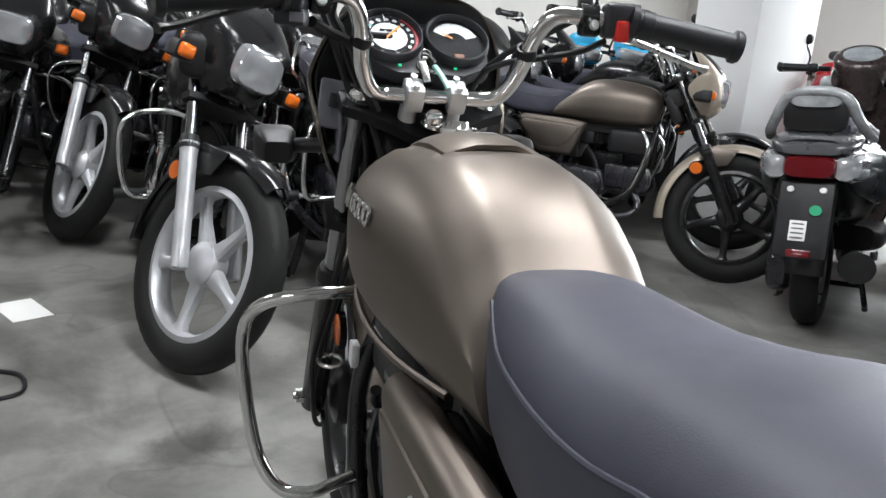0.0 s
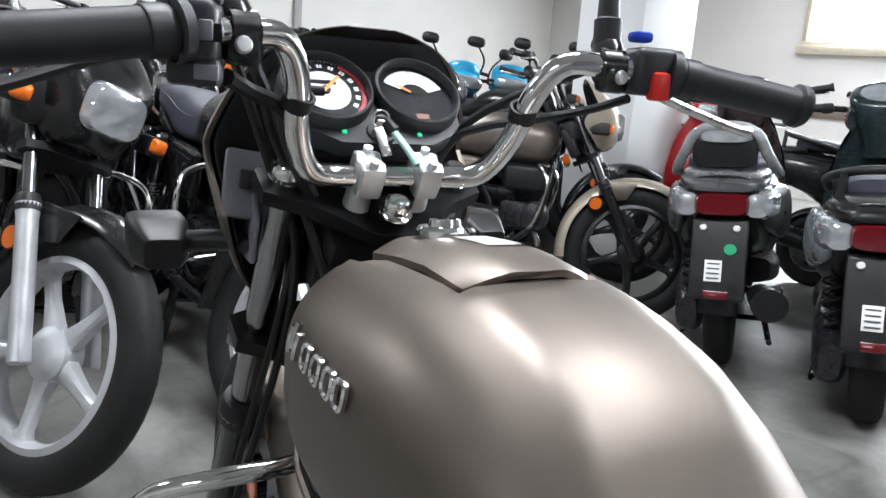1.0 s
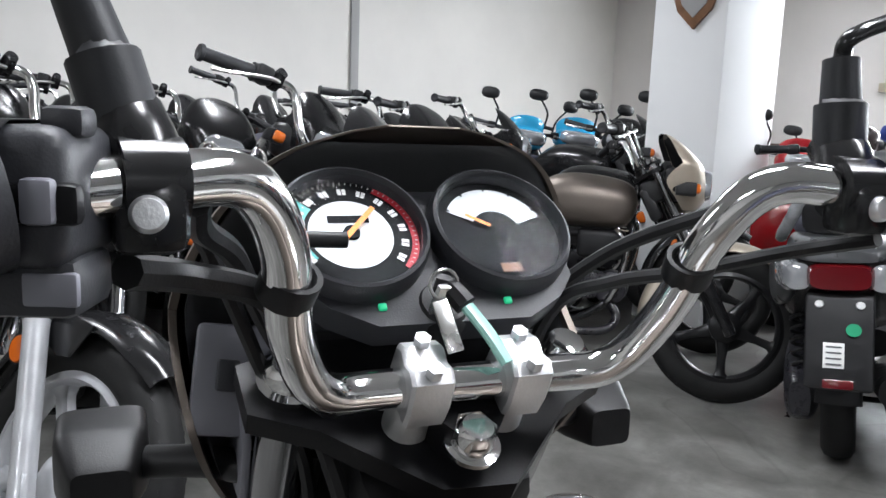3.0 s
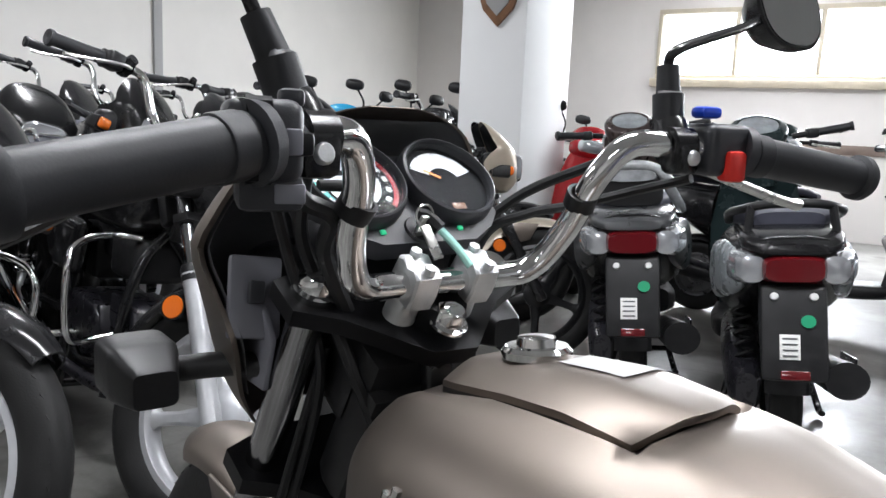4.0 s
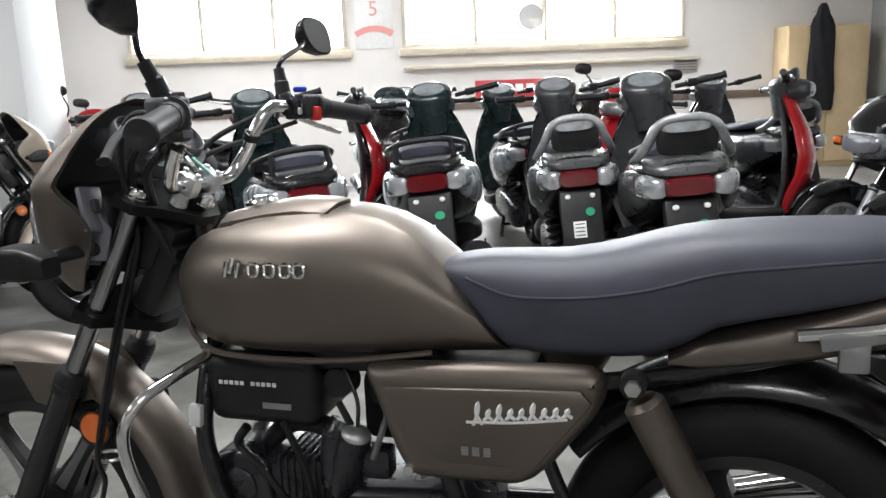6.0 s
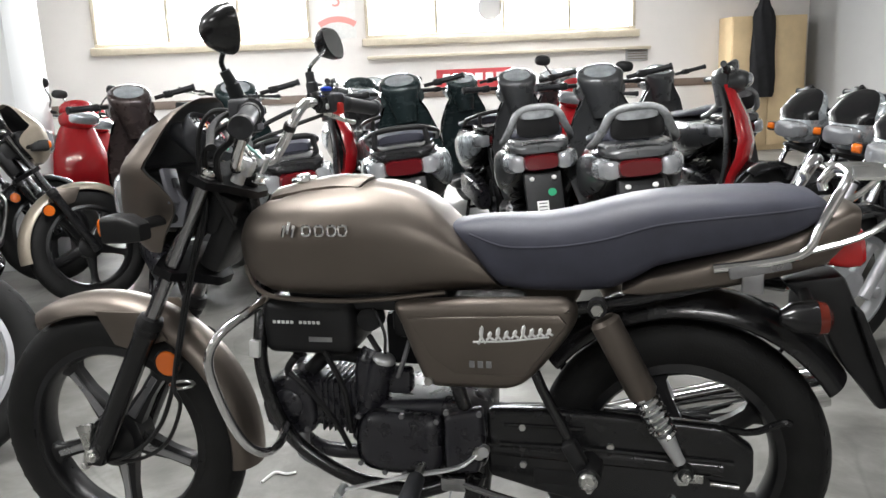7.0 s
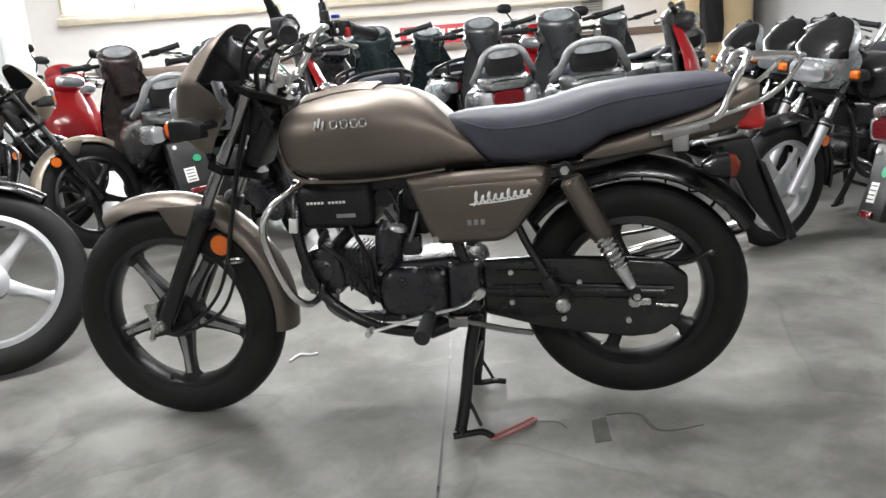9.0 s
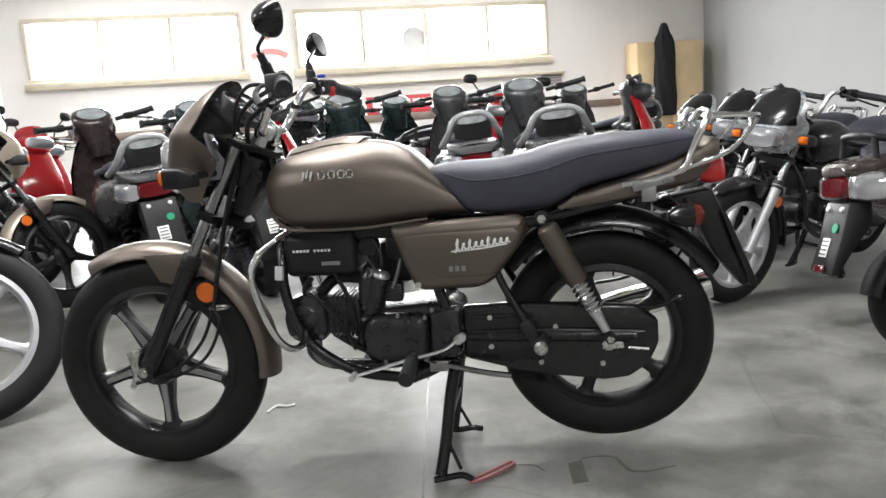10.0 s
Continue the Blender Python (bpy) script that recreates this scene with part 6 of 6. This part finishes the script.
bluesc = scooter(parked(-4.93, 2.43, -25, 5), "black scooter with sky blue headset by the wall", BLACK, MATTE, "tube", S3_, side=BLACK, mirrors=True, head=CYANM)
blacksc = scooter(parked(-4.45, 3.02, -40, 5), "black scooter with mirrors and pale headlamp by the pillar", BLACK, MATTE, "tube", S3_, mirrors=True)
copy_thing(blacksc, parked(-4.25, 3.42, -46, 5) @ WIDE)
copy_thing(dkred, parked(-1.98, 3.86, 22, 5) @ WIDE)
copy_thing(bluesc, parked(-4.92, 2.86, -30, 5) @ WIDE)
for x, y, h in ((-1.35, 4.75, 112), (-0.60, 4.90, 112), (0.12, 5.05, 104), (1.05, 5.3, 112), (-2.9, 4.9, -60), (-1.9, 5.3, -65)):
    copy_thing(pale if x < 0 else light, parked(x, y, h, 4) @ WIDE)
near = scooter(parked(2.29, 0.82, 6, 6) @ Matrix.Scale(0.9, 4), "dark red scooter with pale mudguard beside the row", MAROON, MAROON, "tube", S3_)

# ---- fittings of the hall ----
def text_part(word, size, m, material, owner, name="lettering"):
    cu = bpy.data.curves.new(name, "FONT")
    cu.body, cu.size, cu.extrude, cu.align_x, cu.align_y = word, size, 0.001, "CENTER", "CENTER"
    ob = new(name, cu)
    me = bpy.data.meshes.new_from_object(ob.evaluated_get(bpy.context.evaluated_depsgraph_get()))
    bpy.data.objects.remove(ob)
    me.materials.clear()
    me.materials.append(material)
    o2 = new(name, me)
    o2.parent, o2.matrix_basis = owner, m
    return o2


wn_ = lambda x, z, off=0.0: RM @ pose(x, NORTH - off, z)
p = thing("warranty_poster", wn_(0.155, 2.02, 0.006), "pale wall poster with a red ribbon and the number five", "poster")
part("poster_sheet", box(B(), (0, 0, -0.05), (0.46, 0.006, 0.62), 0.001), WHITEP, p)
part("ribbon", rings(B(), [[Vector((r * math.sin(radians(a)), -0.006 + e, -0.52 + r * math.cos(radians(a)))) for r, e in ((0.36, 0), (0.43, 0), (0.43, -0.004), (0.36, -0.004))] for a in range(-34, 35, 4)]), PINK, p)
text_part("5", 0.24, pose(0, -0.0045, 0.10, 90, 0, 0), PINK, p)
p = thing("red_banner", wn_(1.86, 1.10, 0.012), "red printed banner with plain white bars on the wall", "banner")
part("sheet", box(B(), (0, 0, 0), (0.98, 0.01, 0.26), 0.002), BANNER, p)
b = B()
for i in range(6):
    box(b, (-0.36 + 0.14 * i, -0.007, 0.03), (0.10, 0.003, 0.09), 0.0005)
part("banner_mark", b, WHITE, p)
p = thing("window_sticker", wn_(2.10, 1.98, -0.035), "dark round emblem stuck on the window pane", "sticker")
part("emblem", lathe(B(), [(0, 0), (0.16, 0), (0.16, 0.003), (0, 0.003)], (0, 0, 0), (0, 1, 0), 28, False), mat("sticker_grey", (0.42, 0.42, 0.43), 0.6), p)
part("emblem_ring", lathe(B(), [(0.17, 0), (0.21, 0), (0.21, 0.003), (0.17, 0.003)], (0, 0, 0), (0, 1, 0), 32), WHITE, p)
p = thing("wall_vent", wn_(4.05, 1.32, 0.02), "small grey slatted vent under the ledge", "vent")
part("vent_frame", box(B(), (0, 0, 0), (0.30, 0.03, 0.16), 0.004), WALLG, p)
for i in range(4):
    part("slat", box(B(), (0, -0.018, -0.05 + 0.033 * i), (0.26, 0.012, 0.010), 0.001), DADO, p)
cab = thing("wardrobe", RM @ pose(5.73, NORTH - 0.18, 0), "light wooden wardrobe with plain doors", "wardrobe")
part("carcass", box(B(), (0, 0, 0.87), (1.05, 0.34, 1.74), 0.004), TIMBER, cab)
for q in (-1, 1):
    d_ = part("wardrobe_door", box(B(), (0.262 * q, -0.180, 0.89), (0.508, 0.018, 1.65), 0.003), TIMBER, cab)
    part("handle", rod(B(), (0.05 * q, -0.205, 0.90), (0.05 * q, -0.205, 1.05), 0.006), STEEL, d_)
coat = thing("hanging_coat", RM @ pose(5.62, NORTH - 0.40, -0.14), "black raincoat hung from a hook on the wardrobe", "coat")
cb = B()
rings(cb, [[Vector((w * math.cos(a) * (1 + 0.07 * math.sin(5 * a + 9 * z)), 0.075 * k_ * math.sin(a) * (1 + 0.22 * math.cos(6 * a + 7 * z)), z)) for a in (2 * math.pi * i / 40 for i in range(40))]
           for z, w, k_ in ((0.84, 0.150, 0.7), (0.90, 0.165, 0.9), (1.10, 0.172, 1.0), (1.35, 0.168, 1.0), (1.55, 0.160, 1.0), (1.72, 0.158, 0.95), (1.86, 0.150, 0.9), (1.94, 0.125, 0.8), (2.00, 0.085, 0.65), (2.08, 0.060, 0.6), (2.13, 0.03, 0.3))])
part("coat_cloth", cb, CLOTH, coat, "", 60)
part("coat_hook", tube(B(), [(0, 0.22, 2.05), (0, 0.05, 2.07), (0, 0.0, 2.03)], 0.008, 8, 3), STEEL, coat)
sh = thing("wall_shield", RM @ pose(-2.14, 3.698, 1.83), "wooden shield trophy on the pillar", "shield")
part("shield_board", prism(B(), [(-0.14, 0.20), (0.14, 0.20), (0.15, 0.02), (0.10, -0.12), (0.0, -0.22), (-0.10, -0.12), (-0.15, 0.02)], -0.024, 0.0, 0.006), SHIELD, sh)
part("shield_plate", prism(B(), [(-0.10, 0.16), (0.10, 0.16), (0.105, 0.02), (0.07, -0.09), (0.0, -0.16), (-0.07, -0.09), (-0.105, 0.02)], -0.030, -0.023, 0.002), WALLG, sh)

# ---- small things on the floor ----
ob = part("floor_strap", tube(B(), [(0.275, -0.150, 0.006), (0.330, -0.092, 0.006), (0.362, -0.055, 0.006), (0.372, -0.066, 0.006), (0.340, -0.110, 0.006), (0.290, -0.160, 0.006), (0.262, -0.168, 0.006)], 0.004, 8, 5), REDLINE)
tagged(ob, "faded red looped strap lying on the concrete", "strap")
ob = part("plastic_scrap", tube(B(), [(-0.46, 0.345, 0.004), (-0.445, 0.40, 0.006), (-0.41, 0.40, 0.004), (-0.385, 0.412, 0.005)], 0.004, 6, 4), WHITEP)
tagged(ob, "white plastic scrap lying on the concrete", "scrap")
ob = part("paper_sheet", box(B(), (0, 0, 0), (0.21, 0.13, 0.002)), PAPER)
ob.matrix_world = pose(-2.02, -0.89, 0.003, 0, 0, 30)
tagged(ob, "white sheet of paper lying on the floor", "paper")
ob = part("wire_loop", tube(B(), [(-1.38, -0.88, 0.006), (-1.31, -0.84, 0.006), (-1.34, -0.77, 0.006), (-1.41, -0.77, 0.006), (-1.47, -0.80, 0.006), (-1.50, -0.86, 0.006)], 0.006, 6, 5), MATTE)
tagged(ob, "black loop of cable lying on the floor", "cable")
ob = part("floor_joint", box(B(), (0, 0, 0), (0.006, 9.0, 0.002)), GREYP)
ob.matrix_world = pose(0.11, 0.09, 0.0012, 0, 0, 7)
tagged(ob, "thin straight joint in the concrete floor", "joint", kind="structure")
# dried oil marks beside the stand: a patch and two thin wavy runs
b = rings(B(), [[Vector((x, y, z)) for x, y in [(0.516, -0.059), (0.554, -0.036), (0.565, -0.162), (0.525, -0.174)]] for z in (0.0004, 0.0012)])
for run, r in (([(0.554, -0.027), (0.595, -0.014), (0.641, -0.020), (0.663, -0.073), (0.681, -0.102), (0.722, -0.105), (0.793, -0.077)], 0.006), ([(0.360, -0.061), (0.427, -0.063), (0.454, -0.100)], 0.004)):
    tube(b, [Vector((x, y, 0.0004)) for x, y in run], lambda t: r * (0.25 + math.sin(t * math.pi)), 8, 5)
for v in b.verts:
    v.co.z = min(v.co.z, 0.0012)
ob = part("floor_stain", b, STAIN)
tagged(ob, "dark dried oil mark on the concrete floor", "stain", kind="structure")
